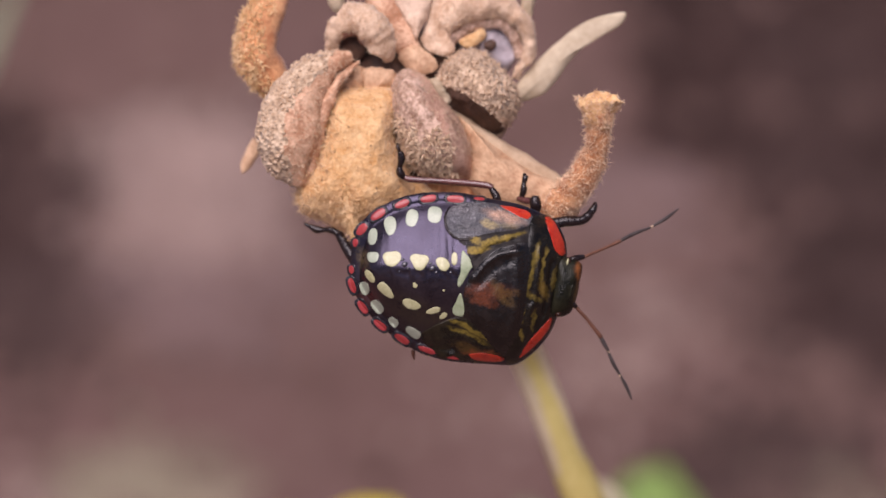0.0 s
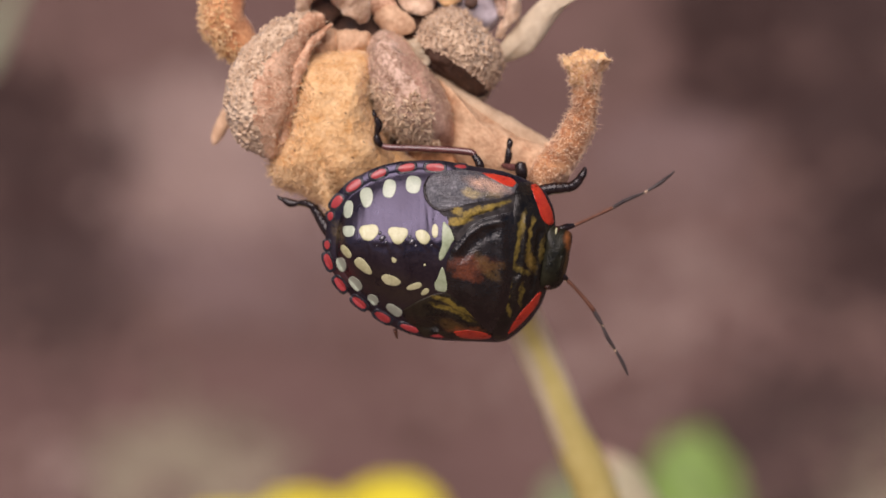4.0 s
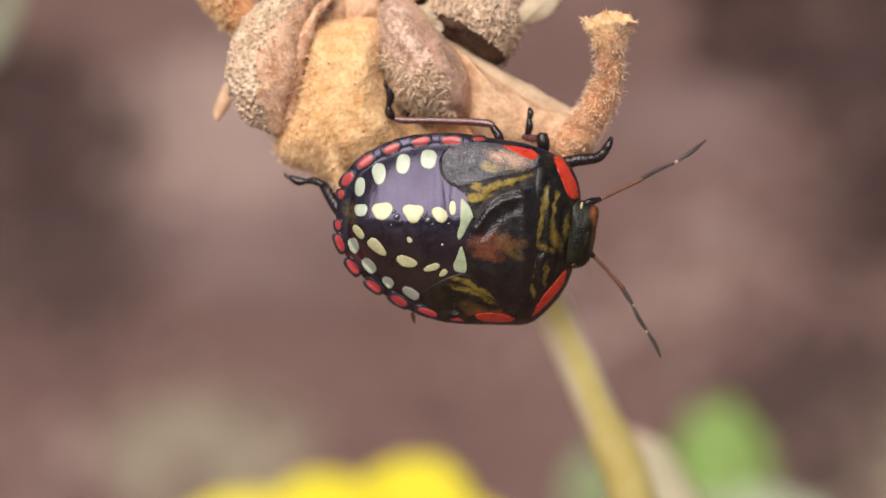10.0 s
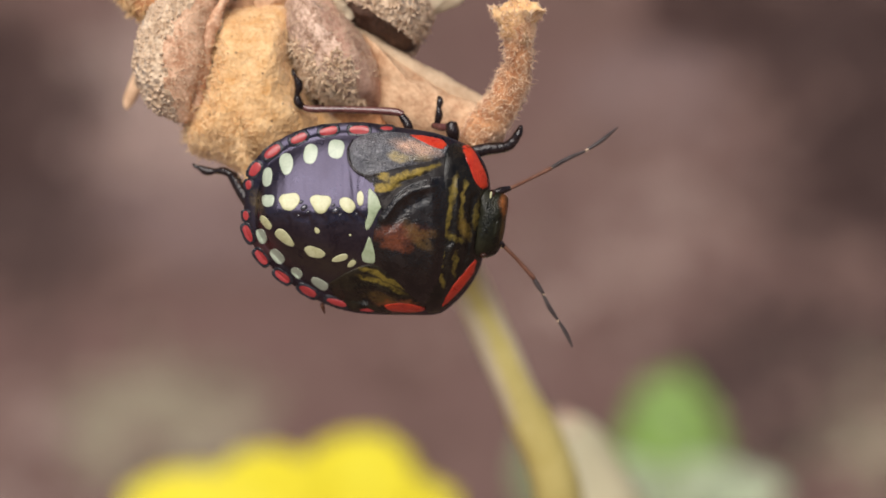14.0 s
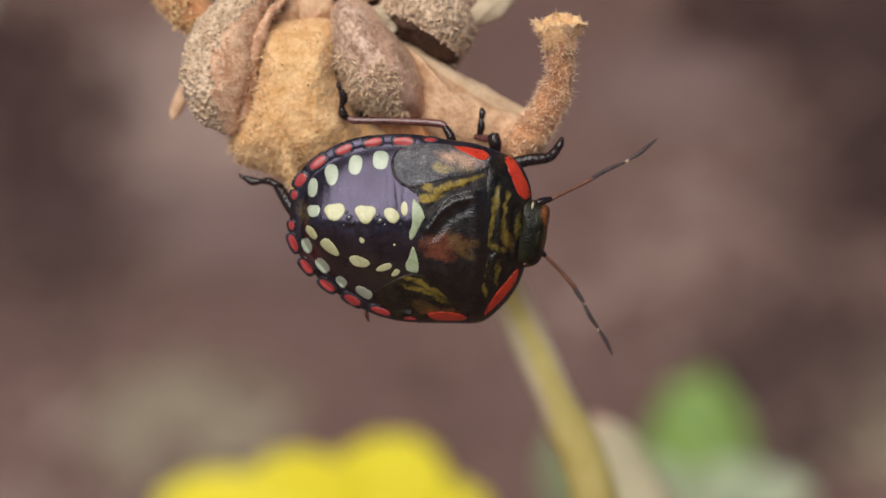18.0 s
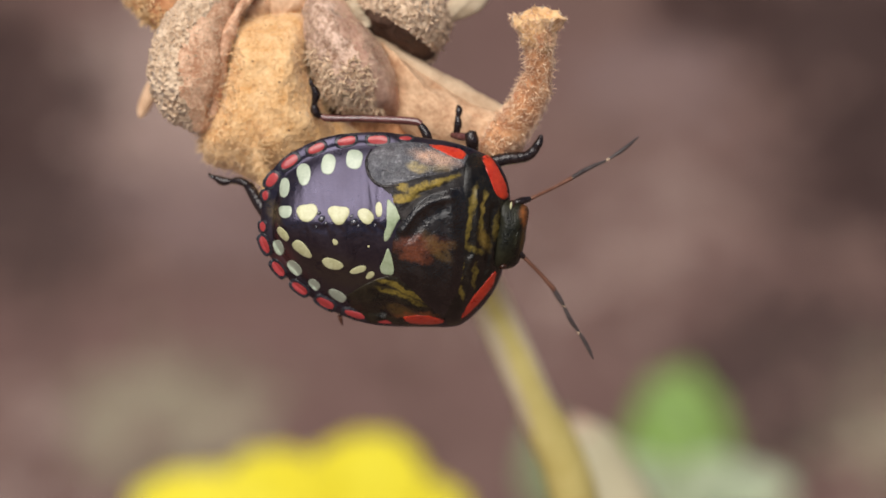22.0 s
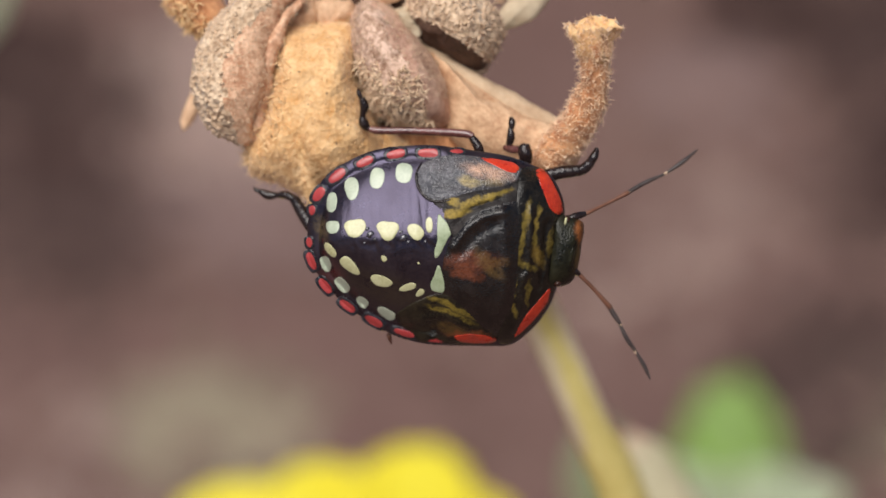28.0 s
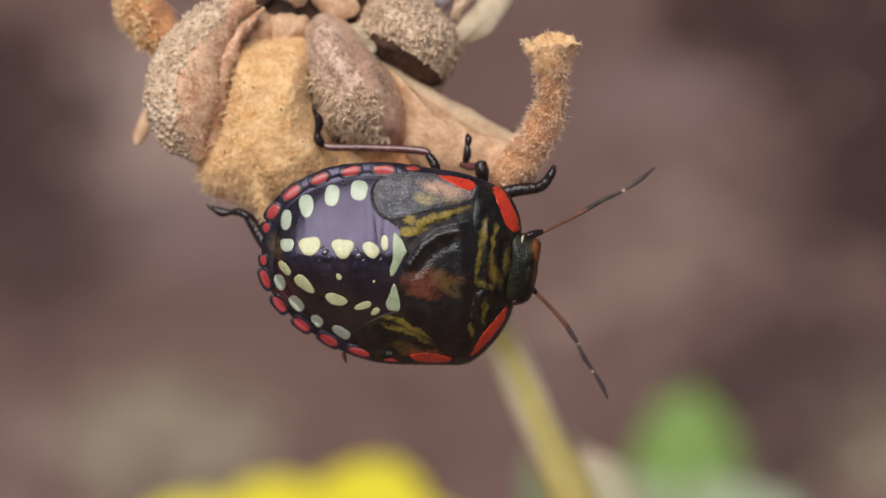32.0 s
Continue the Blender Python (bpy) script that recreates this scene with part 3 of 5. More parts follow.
litter("black_soil", M_BLACKCHIP, "black soil crumbs behind the bed",
       [(0.075 + 0.018 * i + 0.006 * (j % 2), 0.505 + 0.018 * j, 0.014) for i in range(6) for j in range(6)] + [(0.118, 0.47, 0.02), (0.126, 0.44, 0.02), (-0.112, 0.50, 0.016), (-0.108, 0.47, 0.014), (-0.092, 0.47, 0.012), (-0.095, 0.45, 0.012), (-0.098, 0.485, 0.012), (0.112, 0.455, 0.012), (0.118, 0.485, 0.012), (0.108, 0.43, 0.012), (0.100, 0.42, 0.013), (0.101, 0.445, 0.013), (0.100, 0.47, 0.013), (0.112, 0.41, 0.013), (-0.092, 0.498, 0.012), (-0.091, 0.445, 0.010)], 9000, 0.0030, 8)
litter("pale_crumbs", M_PALECHIP, "pale crumbs on brown soil",
       [(-0.06, 0.310, 0.022), (-0.085, 0.325, 0.022), (-0.035, 0.305, 0.020), (-0.075, 0.345, 0.018), (0.045, 0.405, 0.035), (0.060, 0.43, 0.03), (0.03, 0.39, 0.03)], 560, 0.0022, 9)
litter("rosy_crumbs", M_ROSECHIP, "rosy brown leaf crumbs on soil",
       [(0.061, 0.473, 0.016), (0.061, 0.478, 0.016), (0.061, 0.468, 0.016), (-0.050, 0.442, 0.024), (-0.060, 0.425, 0.024), (-0.036, 0.432, 0.024), (-0.045, 0.415, 0.022)], 2600, 0.0023, 11)
litter("olive_leaves", M_OLIVECHIP, "small faded olive grey leaves flat on soil",
       [(-0.049, 0.346, 0.018), (-0.049, 0.350, 0.018), (0.093, 0.345, 0.020)], 2400, 0.0019, 5)


# ---- the bug ----
BUG_OUT = [(-5.06, 1.35), (-4.94, 2.56), (-4.48, 3.69), (-3.58, 4.41), (-2.5, 4.9), (-1.29, 5.11), (0.15, 5.14), (1.6, 4.92), (2.93, 4.7), (4.01, 4.32), (4.74, 3.93), (5.22, 3.11), (5.36, 2.19), (5.31, 0.99), (5.12, -0.22), (4.83, -1.18), (4.3, -2.03), (3.53, -2.77), (2.93, -3.04), (1.84, -3.04), (0.39, -2.99), (-0.69, -2.85), (-1.66, -2.51), (-2.74, -1.9), (-3.71, -1.13), (-4.5, -0.26), (-4.98, 0.63)]
LOOP = smooth_loop(BUG_OUT, 160) - BUG_C
LOOP_A = np.arctan2(LOOP[:, 1], LOOP[:, 0])
LOOP_R = np.hypot(LOOP[:, 0], LOOP[:, 1])
ORDER = np.argsort(LOOP_A)
LOOP_A, LOOP_R = LOOP_A[ORDER], LOOP_R[ORDER]


UPPER = LOOP[LOOP[:, 1] > 0.4] + BUG_C
UPPER = UPPER[np.argsort(UPPER[:, 0])]
LOWER = LOOP[LOOP[:, 1] < -0.4] + BUG_C
LOWER = LOWER[np.argsort(LOWER[:, 0])]
BRIM = 0.905
SEGMENTS = (-3.74, -2.81, -1.79, -0.52)


def shell(u, v, grooves=False):
    """The height of the bug's back at a place in the plane: a flat flank above a crest on the abdomen, a dome on the thorax."""
    d = np.array((u, v)) - BUG_C
    r = math.hypot(*d)
    t = min(1.0, r / np.interp(math.atan2(d[1], d[0]), LOOP_A, LOOP_R, period=2 * math.pi))
    dome = 2.1 * (1 - t ** 2.4) ** 0.75
    k = min(1.0, max(0.0, (u + 0.1) / 1.3))
    k = k * k * (3 - 2 * k)
    flank = 0.0
    if k < 1 and t >= BRIM:
        flank = 0.34 - 0.22 * ((t - BRIM) / (1 - BRIM)) ** 2
    elif k < 1:
        # inside the flat brim that carries the red spots
        u, v = BUG_C + d / BRIM
        line = u + 0.15 * (v - 3.0)
        near = min(abs(line - x) for x in SEGMENTS)
        crest = 1.46 + 0.10 * noise.noise(Vector((1.7 * u, 0.7, 0.2))) + 0.06 * noise.noise(Vector((5.0 * u, 2.7, 0.2)))
        if v > crest:
            q = min(1.0, (v - crest) / max(0.05, np.interp(u, UPPER[:, 0], UPPER[:, 1]) - crest))
            flank = 1.75 * (1 - 0.95 * q ** 1.28) * math.sqrt(1 - q ** 14)
        else:
            q = min(1.0, (crest - v) / max(0.05, crest - np.interp(u, LOWER[:, 0], LOWER[:, 1])))
            flank = 1.75 * (1 - q ** 2.2) ** 0.95
        flank *= (1 - (t / BRIM) ** 22) * (1 - 0.032 * max(0.0, -1.2 - u) ** 1.8)
        flank += 0.34
        if grooves:
            fade = min(1.0, 3.0 * (1 - t / BRIM))
            flank += fade * (0.004 * noise.noise(Vector((1.1 * u, 1.5 * v, 5.0))) + 0.003 * noise.noise(Vector((3.5 * u, 4.0 * v, 9.0))))
            step = max(0.0, 1 - near / 0.5)
            flank -= fade * (0.012 * math.exp(-(near / 0.055) ** 2) + 0.005 * step)
            # knobs along the crest
            flank += fade * math.exp(-((v - 1.25) / 0.24) ** 2) * (0.07 * noise.noise(Vector((3.4 * line, 1.6 * v, 3.3))) - 0.05 * math.exp(-(near / 0.10) ** 2))
    return 0.3 + 0.22 * d[1] + k * dome + (1 - k) * flank


def skin(u, v):
    return shell(u, v, True)


def thorax(u, v):
    """The back with the oblique fold and the furrows of the thorax."""
    h = shell(u, v)
    for line, width, high in THORAX_FOLDS:
        p = np.array(line)
        best = 9.0
        for a, b in zip(p[:-1], p[1:]):
            k = np.clip(np.dot((u, v) - a, b - a) / np.dot(b - a, b - a), 0, 1)
            best = min(best, float(np.hypot(*((u, v) - a - k * (b - a)))))
        h += high * math.exp(-(best / width) ** 2)
    return h + 0.030 * noise.noise(Vector((1.9 * u, 1.3 * v, 2.0))) + 0.014 * noise.noise(Vector((5.0 * u, 4.0 * v, 7.0)))


THORAX_FOLDS = (([(0.86, 1.07), (1.38, 1.82), (2, 2.22), (2.87, 2.44)], 0.17, 0.15),
                ([(0.91, 1.92), (1.57, 2.58), (2.75, 2.96)], 0.10, -0.10),
                ([(1.14, 0.73), (1.76, 1.49), (2.52, 1.87)], 0.16, -0.06),
                ([(2.87, 2.27), (2.94, 0.5), (2.8, -1.4)], 0.22, 0.12),
                ([(4, 2.64), (3.9, 0.97), (3.81, -0.21)], 0.14, 0.12),
                ([(4.57, 1.92), (4.47, 0.5), (4.24, -0.69)], 0.12, -0.10),
                ([(3.62, -0.21), (3.57, -1.4), (3.24, -2.35)], 0.14, 0.10),
                ([(0.15, 3.36), (1.1, 3.22), (2.3, 3.36), (3.25, 3.36)], 0.16, -0.08),
                ([(-0.57, -1.89), (0.39, -1.7), (1.59, -2.37)], 0.16, 0.08))


def plate_height(outline, lift, dome=0.0, base=shell):
    """The height of the top of such a plate, to lay marks on it."""
    o = smooth_loop(outline, 90)
    c = o.mean(0)
    d = o - c
    ang, rad = np.arctan2(d[:, 1], d[:, 0]), np.hypot(d[:, 0], d[:, 1])
    order = np.argsort(ang)
    ang, rad = ang[order], rad[order]

    def height(u, v):
        x, y = u - c[0], v - c[1]
        t = min(1.0, math.hypot(x, y) / np.interp(math.atan2(y, x), ang, rad, period=2 * math.pi))
        return base(u, v) + lift * (1 - t ** 6) + dome * (1 - t * t)
    return height


def plate(outline, lift, n=40, rings=8, dome=0.0, sink=0.06, base=shell):
    """A thin plate that follows the back, lifted and rounded off at its edge."""
    o = smooth_loop(outline, n)
    c = o.mean(0)
    loops = []
    for t in np.linspace(1 / rings, 1, rings):
        loops.append([(*q, base(*q) + lift * (1 - t ** 6) + dome * (1 - t * t)) for q in c + t * (o - c)])
    loops.append([(*q, base(*q) - sink) for q in c + 1.01 * (o - c)])
    return rings_to_mesh([np.array(lp) for lp in loops], (*c, base(*c) + lift + dome), (*c, base(*c) - sink))


def build_bug():
    bug = thing("shield_bug_nymph", (*BUG_C, -0.6),
                "black shield bug nymph with cream spots and red margins", "insect")
    o = BUG_C + LOOP[ORDER]
    loops = []
    o = np.array([o[int(i)] + (i - int(i)) * (o[(int(i) + 1) % len(o)] - o[int(i)]) for i in np.arange(320) / 2])
    ts = np.sin(np.linspace(0.01, 1, 96) * math.pi / 2)
    for t in ts:
        # it lies lower under the plates of the thorax
        loops.append(np.array([(*q, shell(*q, True) - 0.25 * min(1.0, 6 * (1 - t)) * min(1.0, max(0.0, (q[0] - 0.7) / 0.5))) for q in BUG_C + t * (o - BUG_C)]))
    for t in ts[-2::-5]:
        q = BUG_C + t * (o - BUG_C)
        loops.append(np.column_stack([q, 0.3 + 0.22 * (q - BUG_C)[:, 1] - 1.3 * (1 - t ** 2.4) ** 0.7]))
    part("abdomen", rings_to_mesh(loops, (*BUG_C, shell(*BUG_C)), (*BUG_C, -1.0)), M_ABDOMEN, bug,
         "glossy purplish black abdomen")

    # cream and pale spots in four rows: centre, half length, half width, turn, taper, squareness, three-cornered by
    for u, v, a, b, r, tap, sq, tri in ((-1.10, 4.03, 0.40, 0.34, 82, 0.08, 2.9, 0), (-2.18, 3.84, 0.43, 0.29, 80, 0.06, 2.5, 0),
                                        (-3.20, 3.45, 0.46, 0.29, 94, 0.05, 2.2, 0.04), (-4.02, 2.91, 0.41, 0.22, 84, 0, 2.3, 0),
                                        (-3.98, 1.92, 0.28, 0.25, 0, 0, 2.7, 0.05), (-4.33, 0.43, 0.33, 0.22, 108, 0, 2.3, 0.04),
                                        (-3.69, -0.44, 0.37, 0.22, -50, 0.05, 2.7, 0), (-2.88, -1.15, 0.27, 0.19, -45, 0, 2.6, 0.05),
                                        (-1.92, -1.62, 0.39, 0.20, -33, 0.1, 2.7, 0)):
        spot = part("side_spot", plate(blotch(u, v, a, b, r, tap, sq, tri), 0.010, 36, 10, sink=0.03, base=skin), M_PALE, bug)
        if v > 4:
            # the lens keeps its focus on this spot
            spot.location = (Vector(spot.data.vertices[0].co))
            spot.data.transform(Matrix.Translation(-spot.location))
            cam.data.dof.focus_object = spot
    for u, v, a, b, r, tap, sq, tri in ((-3.08, 1.87, 0.43, 0.36, 8, 0.10, 2.3, 0.09), (-1.76, 1.77, 0.42, 0.38, -4, 0, 2.1, 0.15),
                                        (-0.65, 1.68, 0.36, 0.27, -48, -0.05, 2.3, 0.05), (-0.11, 1.95, 0.31, 0.14, 90, 0, 2.2, 0),
                                        (-4.10, 1.00, 0.34, 0.16, -52, 0, 2.5, 0), (-3.30, 0.34, 0.49, 0.21, -43, -0.30, 2.3, 0),
                                        (-2.05, -0.28, 0.45, 0.22, -18, -0.22, 2.1, 0.06), (-1.02, -0.54, 0.35, 0.14, 17, 0.2, 2.2, 0),
                                        (-0.53, -0.78, 0.20, 0.12, 38, 0.2, 2.2, 0), (-1.94, 0.64, 0.14, 0.10, -60, 0.3, 2.0, 0),
                                        (-0.56, 0.43, 0.05, 0.05, 0, 0, 2.0, 0)):
        part("cream_spot", plate(blotch(u, v, a, b, r, tap, sq, tri), 0.010, 36, 10, sink=0.03, base=skin), M_CREAM, bug)
    for outline in ([(0.25, 2.34), (0.47, 2.18), (0.79, 1.72), (0.62, 1.38), (0.46, 1.06), (0.27, 0.72), (0.11, 0.63), (0.08, 0.92), (0.20, 1.30), (0.20, 1.70)],
                    [(0.22, 0.33), (0.36, 0.05), (0.49, -0.52), (0.42, -0.76), (0.20, -0.77), (-0.04, -0.68), (-0.10, -0.42), (0.02, -0.15)]):
        part("green_patch", plate(outline, 0.010, 36, 8, sink=0.03, base=skin), M_GREEN, bug)
    # red spots along the margin
    for u, v, a, b, r, sq in ((1.02, 4.88, 0.27, 0.09, -3, 2.3), (-0.13, 4.83, 0.41, 0.18, 0, 3.0), (-1.42, 4.80, 0.38, 0.18, 11, 2.8),
                              (-2.67, 4.51, 0.37, 0.18, 25, 2.6), (-3.80, 3.97, 0.41, 0.20, 36, 2.5), (-4.55, 3.24, 0.34, 0.20, 52, 2.4),
                              (-4.84, 2.60, 0.20, 0.14, 86, 2.2), (-4.99, 1.30, 0.21, 0.13, 96, 2.2), (-4.93, 0.54, 0.38, 0.16, 112, 2.4),
                              (-4.39, -0.48, 0.37, 0.17, -52, 2.4), (-3.52, -1.31, 0.38, 0.17, -38, 2.4), (-2.45, -1.95, 0.41, 0.17, -30, 2.4),
                              (-1.22, -2.45, 0.45, 0.14, -18, 2.4), (0.02, -2.77, 0.43, 0.09, -6, 2.3)):
        rim_plate = part("margin_plate", plate(blotch(u, v, 1.30 * a, 1.1 * b + 0.07, r, 0, 3.2), 0.018, 40, 8, 0.01), M_MARGIN, bug)
        part("margin_spot", plate(blotch(u, v, 1.08 * a, 1.10 * b, r, 0.08, sq), 0.040, 30, 10), M_ROSE, rim_plate)

    # small shining warts beside the middle row
    for u, v, a in ((-2.46, 1.60, 0.17), (-2.57, 1.83, 0.10), (-2.30, 1.42, 0.09), (-1.14, 1.46, 0.18), (-1.25, 1.68, 0.10), (-0.96, 1.28, 0.09),
                    (-0.28, 1.30, 0.08), (-2.70, 1.27, 0.07)):
        part("wart", pillow(oval(u, v, a, 0.7 * a, 40, 0.12), skin(u, v) + 0.01, 0.55 * a, 0.2, 24, 8), M_WART, bug)
    rim = [(*q, 0.28 + 0.22 * (q - BUG_C)[1] + 0.05) for q in BUG_C + 0.99 * LOOP[[30, 27, 24, 21, 18, 15, 12, 9, 6, 3, 0, 157, 154, 151, 148, 145, 142, 139, 136, 133, 130, 127]]]
    part("margin", tube(rim, [0.06] * len(rim), 8, 120, 1.0, 0.02, 0.3), M_LEG, bug)
    # thorax
    out_a = [(-0.56, 4.05), (-0.37, 4.40), (0.16, 4.64), (0.85, 4.74), (1.77, 4.66), (2.80, 4.49), (3.55, 4.19), (3.52, 3.79), (3.13, 3.48), (2.44, 3.34), (1.40, 3.15), (0.71, 2.96), (0.21, 2.90), (-0.18, 3.04), (-0.45, 3.34)]
    out_b = [(-1.55, -1.80), (-1.14, -1.38), (-0.47, -1.02), (0.12, -0.82), (0.75, -0.80), (1.35, -1.20), (1.95, -2.00), (2.51, -2.76), (1.59, -2.98), (0.39, -2.93), (-0.69, -2.76)]
    out_s = [(0.46, 0.69), (0.91, 1.59), (1.57, 2.44), (2.52, 2.85), (3.57, 2.92), (3.85, 1.92), (3.85, 0.5), (3.75, -0.93), (3.52, -2.11), (2.59, -2.63), (1.69, -2.3), (0.86, -1.52), (0.39, -0.88)]
    out_p = [(3.54, 3.96), (4.16, 4.17), (4.8, 3.72), (5.23, 2.84), (5.30, 2.17), (5.24, 1.33), (5.04, 0.02), (4.80, -1.12), (4.2, -1.98), (3.49, -2.69), (2.84, -2.98), (2.55, -2.70), (2.78, -1.90), (3.02, -0.60), (3.12, 1.00), (3.32, 2.40)]
    out_m = [(-0.20, 3.25), (0.39, 3.15), (1.58, 3.45), (2.88, 3.70), (3.71, 3.5), (3.71, 2.64), (2.53, 2.28), (1.58, 1.64), (0.91, 1.35), (0.53, 2.16)]
    part("middle_plate", plate(out_m, 0.03, 72, 16, 0.0, base=thorax), M_MIDDLE, bug, "dark plate with ochre streaks")

    def front(u, v):
        return thorax(u, v) + 0.025
    pad_a = part("wing_pad", plate(out_a, 0.07, 96, 22, 0.05, base=thorax), M_PAD, bug, "grey pitted wing pad")
    # a thin dark tube draws the shaded groove below the pad's edge
    lip = [(0.75, 2.93), (0.21, 2.87), (-0.20, 3.02), (-0.48, 3.34), (-0.60, 3.75), (-0.58, 4.08), (-0.38, 4.44)]
    part("pad_outline", tube([(*q, thorax(*q) + 0.02) for q in lip], [0.03, 0.05, 0.06, 0.06, 0.06, 0.05, 0.03], 8, 50, 1.0), M_LEG, pad_a, "dark line for the shaded groove under the pad's edge")
    pad_b = part("wing_pad", plate(out_b, 0.06, 80, 18, 0.04, base=thorax), M_PAD_DARK, bug, "dark brown wing pad with olive streaks")
    part("scutellum", plate(out_s, 0.04, 110, 30, 0.12, base=thorax), M_SHIELD, bug, "dark triangular shield with a rust mark")
    pron = part("pronotum", plate(out_p, 0.04, 110, 24, 0.05, base=front), M_FRONT, bug, "dark glossy front shield edged in red")
    on_a, on_b = plate_height(out_a, 0.07, 0.05, thorax), plate_height(out_b, 0.06, 0.04, thorax)
    on_p = plate_height(out_p, 0.04, 0.05, front)
    part("red_edge", plate(ragged([(2.02, 4.57), (2.57, 4.55), (3.26, 4.38), (3.51, 4.14), (3.37, 3.97), (2.96, 4.06), (2.52, 4.29)], 0.16, 44, 1.0), 0.010, 40, 6, base=on_a, sink=0.03), M_RED, pad_a)
    part("red_edge", plate(ragged([(4.19, 4.06), (4.42, 4.12), (4.76, 3.76), (5.06, 3.20), (5.23, 2.74), (5.25, 2.42), (5.02, 2.31), (4.73, 2.52), (4.53, 3.05), (4.30, 3.62)], 0.06, 44, 1.0), 0.010, 40, 6, base=on_p, sink=0.03), M_RED, pron)
    part("red_edge", plate(ragged([(4.73, -0.76), (4.60, -1.30), (4.12, -1.92), (3.54, -2.50), (3.26, -2.68), (3.38, -2.34), (3.76, -1.74), (4.20, -1.24), (4.55, -0.83)], 0.06, 44, 1.0), 0.010, 40, 6, base=on_p, sink=0.03), M_RED, pron)
    part("red_edge", plate(ragged([(0.72, -2.62), (1.33, -2.50), (2.02, -2.57), (2.52, -2.74), (2.34, -2.88), (1.79, -2.92), (1.10, -2.84)], 0.08, 44, 1.0), 0.010, 40, 6, base=on_b, sink=0.03), M_RED, pad_b)

    # head
    head = part("head", pillow([(4.91, 2.28), (5.63, 2.14), (6.10, 1.9), (6.02, 0.99), (5.85, 0.12), (5.58, -0.46), (5.06, -0.65), (4.53, -0.5), (4.58, 0.5), (4.72, 1.47)], 0.50, 0.68, 0.8, 48, 10, 0.03, 0.6, (-0.12, 0.2)),
                M_HEAD, bug, "short dark olive head")
    part("ridge", tube([(5.62, 1.75, 1.05), (5.56, 0.79, 1.0), (5.40, -0.02, 0.8)], [0.06, 0.15, 0.06], 10, 20, 0.7, 0.03, 0.3), M_HEAD, head)
    part("eye", pillow(oval(5.42, 2.05, 0.15, 0.22, -10), 0.85, 0.25, 0.4, 24, 6), M_EYE, head)
    part("eye", pillow(oval(5.02, -0.50, 0.18, 0.15, 10), 0.45, 0.25, 0.4, 24, 6), M_EYE, head)
    part("pale_fleck", pillow(oval(5.36, 2.02, 0.05, 0.16, -8), 1.14, 0.06, 0.2, 16, 4), M_CREAM, head)

    # antennae
    a = part("antenna", tube([(5.55, 2.14, 0.7), (5.85, 2.22, 0.6), (6.19, 2.3, 0.4)], [0.13, 0.16, 0.11], 10, 12), M_LEG, bug)
    part("segment", tube([(6.15, 2.27, 0.4), (7.06, 2.69, 0), (7.98, 3.14, -0.3)], [0.085, 0.075, 0.10], 10, 14), M_ANT_BROWN, a)
    part("segment", tube([(7.88, 3.09, -0.3), (8.68, 3.53, -0.6), (9.48, 3.86, -0.8)], [0.085, 0.095, 0.055], 10, 14), M_ANT_DARK, a)
    part("segment", tube([(9.56, 3.91, -0.9), (10.26, 4.35, -1.1), (10.9, 4.86, -1.4)], [0.055, 0.095, 0.035], 10, 14), M_ANT_DARK, a)
    a = part("antenna", tube([(5.46, 0.12, 0.5), (5.71, 0, 0.4), (5.91, -0.14, 0.3)], [0.13, 0.15, 0.10], 10, 12), M_LEG, bug)
    part("segment", tube([(5.86, -0.1, 0.3), (6.5, -0.75, 0), (7.2, -1.55, -0.3)], [0.085, 0.08, 0.105], 10, 14), M_ANT_BROWN, a)
    part("segment", tube([(7.13, -1.48, -0.3), (7.4, -1.92, -0.4), (7.6, -2.21, -0.5)], [0.09, 0.105, 0.06], 10, 12), M_ANT_DARK, a)
    part("segment", tube([(7.53, -2.12, -0.5), (7.85, -2.8, -0.6), (8.21, -3.34, -0.8)], [0.055, 0.095, 0.06], 10, 14), M_ANT_DARK, a)
    part("segment", tube([(8.23, -3.37, -0.8), (8.56, -3.93, -0.9), (8.83, -4.52, -1)], [0.055, 0.09, 0.035], 10, 14), M_ANT_DARK, a)

    for way in ([(6.07, 2.25, 0.45), (6.24, 2.32, 0.38)], [(7.86, 3.09, -0.28), (8.01, 3.16, -0.32)], [(9.43, 3.83, -0.8), (9.61, 3.93, -0.9)],
                [(7.18, -1.51, -0.3), (7.28, -1.68, -0.34)], [(7.53, -2.12, -0.48), (7.63, -2.29, -0.52)], [(8.16, -3.27, -0.78), (8.26, -3.44, -0.82)]):
        part("joint", tube(way, [0.055, 0.065], 8, 6), M_SPINE, bug, "pale antenna joint")

    # legs
    leg = part("leg", tube([(2, 4.64, -0.2), (1.9, 5.07, -0.1), (1.66, 5.46, -0.2)], [0.19, 0.20, 0.15], 12, 14), M_LEG, bug, "dark maroon leg stretched along the husk")
    part("shin", tube([(1.71, 5.51, -0.2), (1.25, 5.64, -0.3), (-0.58, 5.78, -0.8), (-2.17, 5.83, -1.2), (-2.59, 5.93, -1.3)], [0.14, 0.17, 0.15, 0.16, 0.13], 12, 40, 0.9), M_SHIN, leg)
    part("foot", tube([(-2.59, 5.91, -1.3), (-2.78, 6.15, -1.2), (-2.83, 6.48, -1.1)], [0.14, 0.20, 0.11], 10, 14), M_LEG, leg)
    part("foot", tube([(-2.83, 6.43, -1.1), (-2.73, 6.82, -1), (-2.82, 7.16, -0.9)], [0.11, 0.19, 0.12], 10, 14), M_LEG, leg)
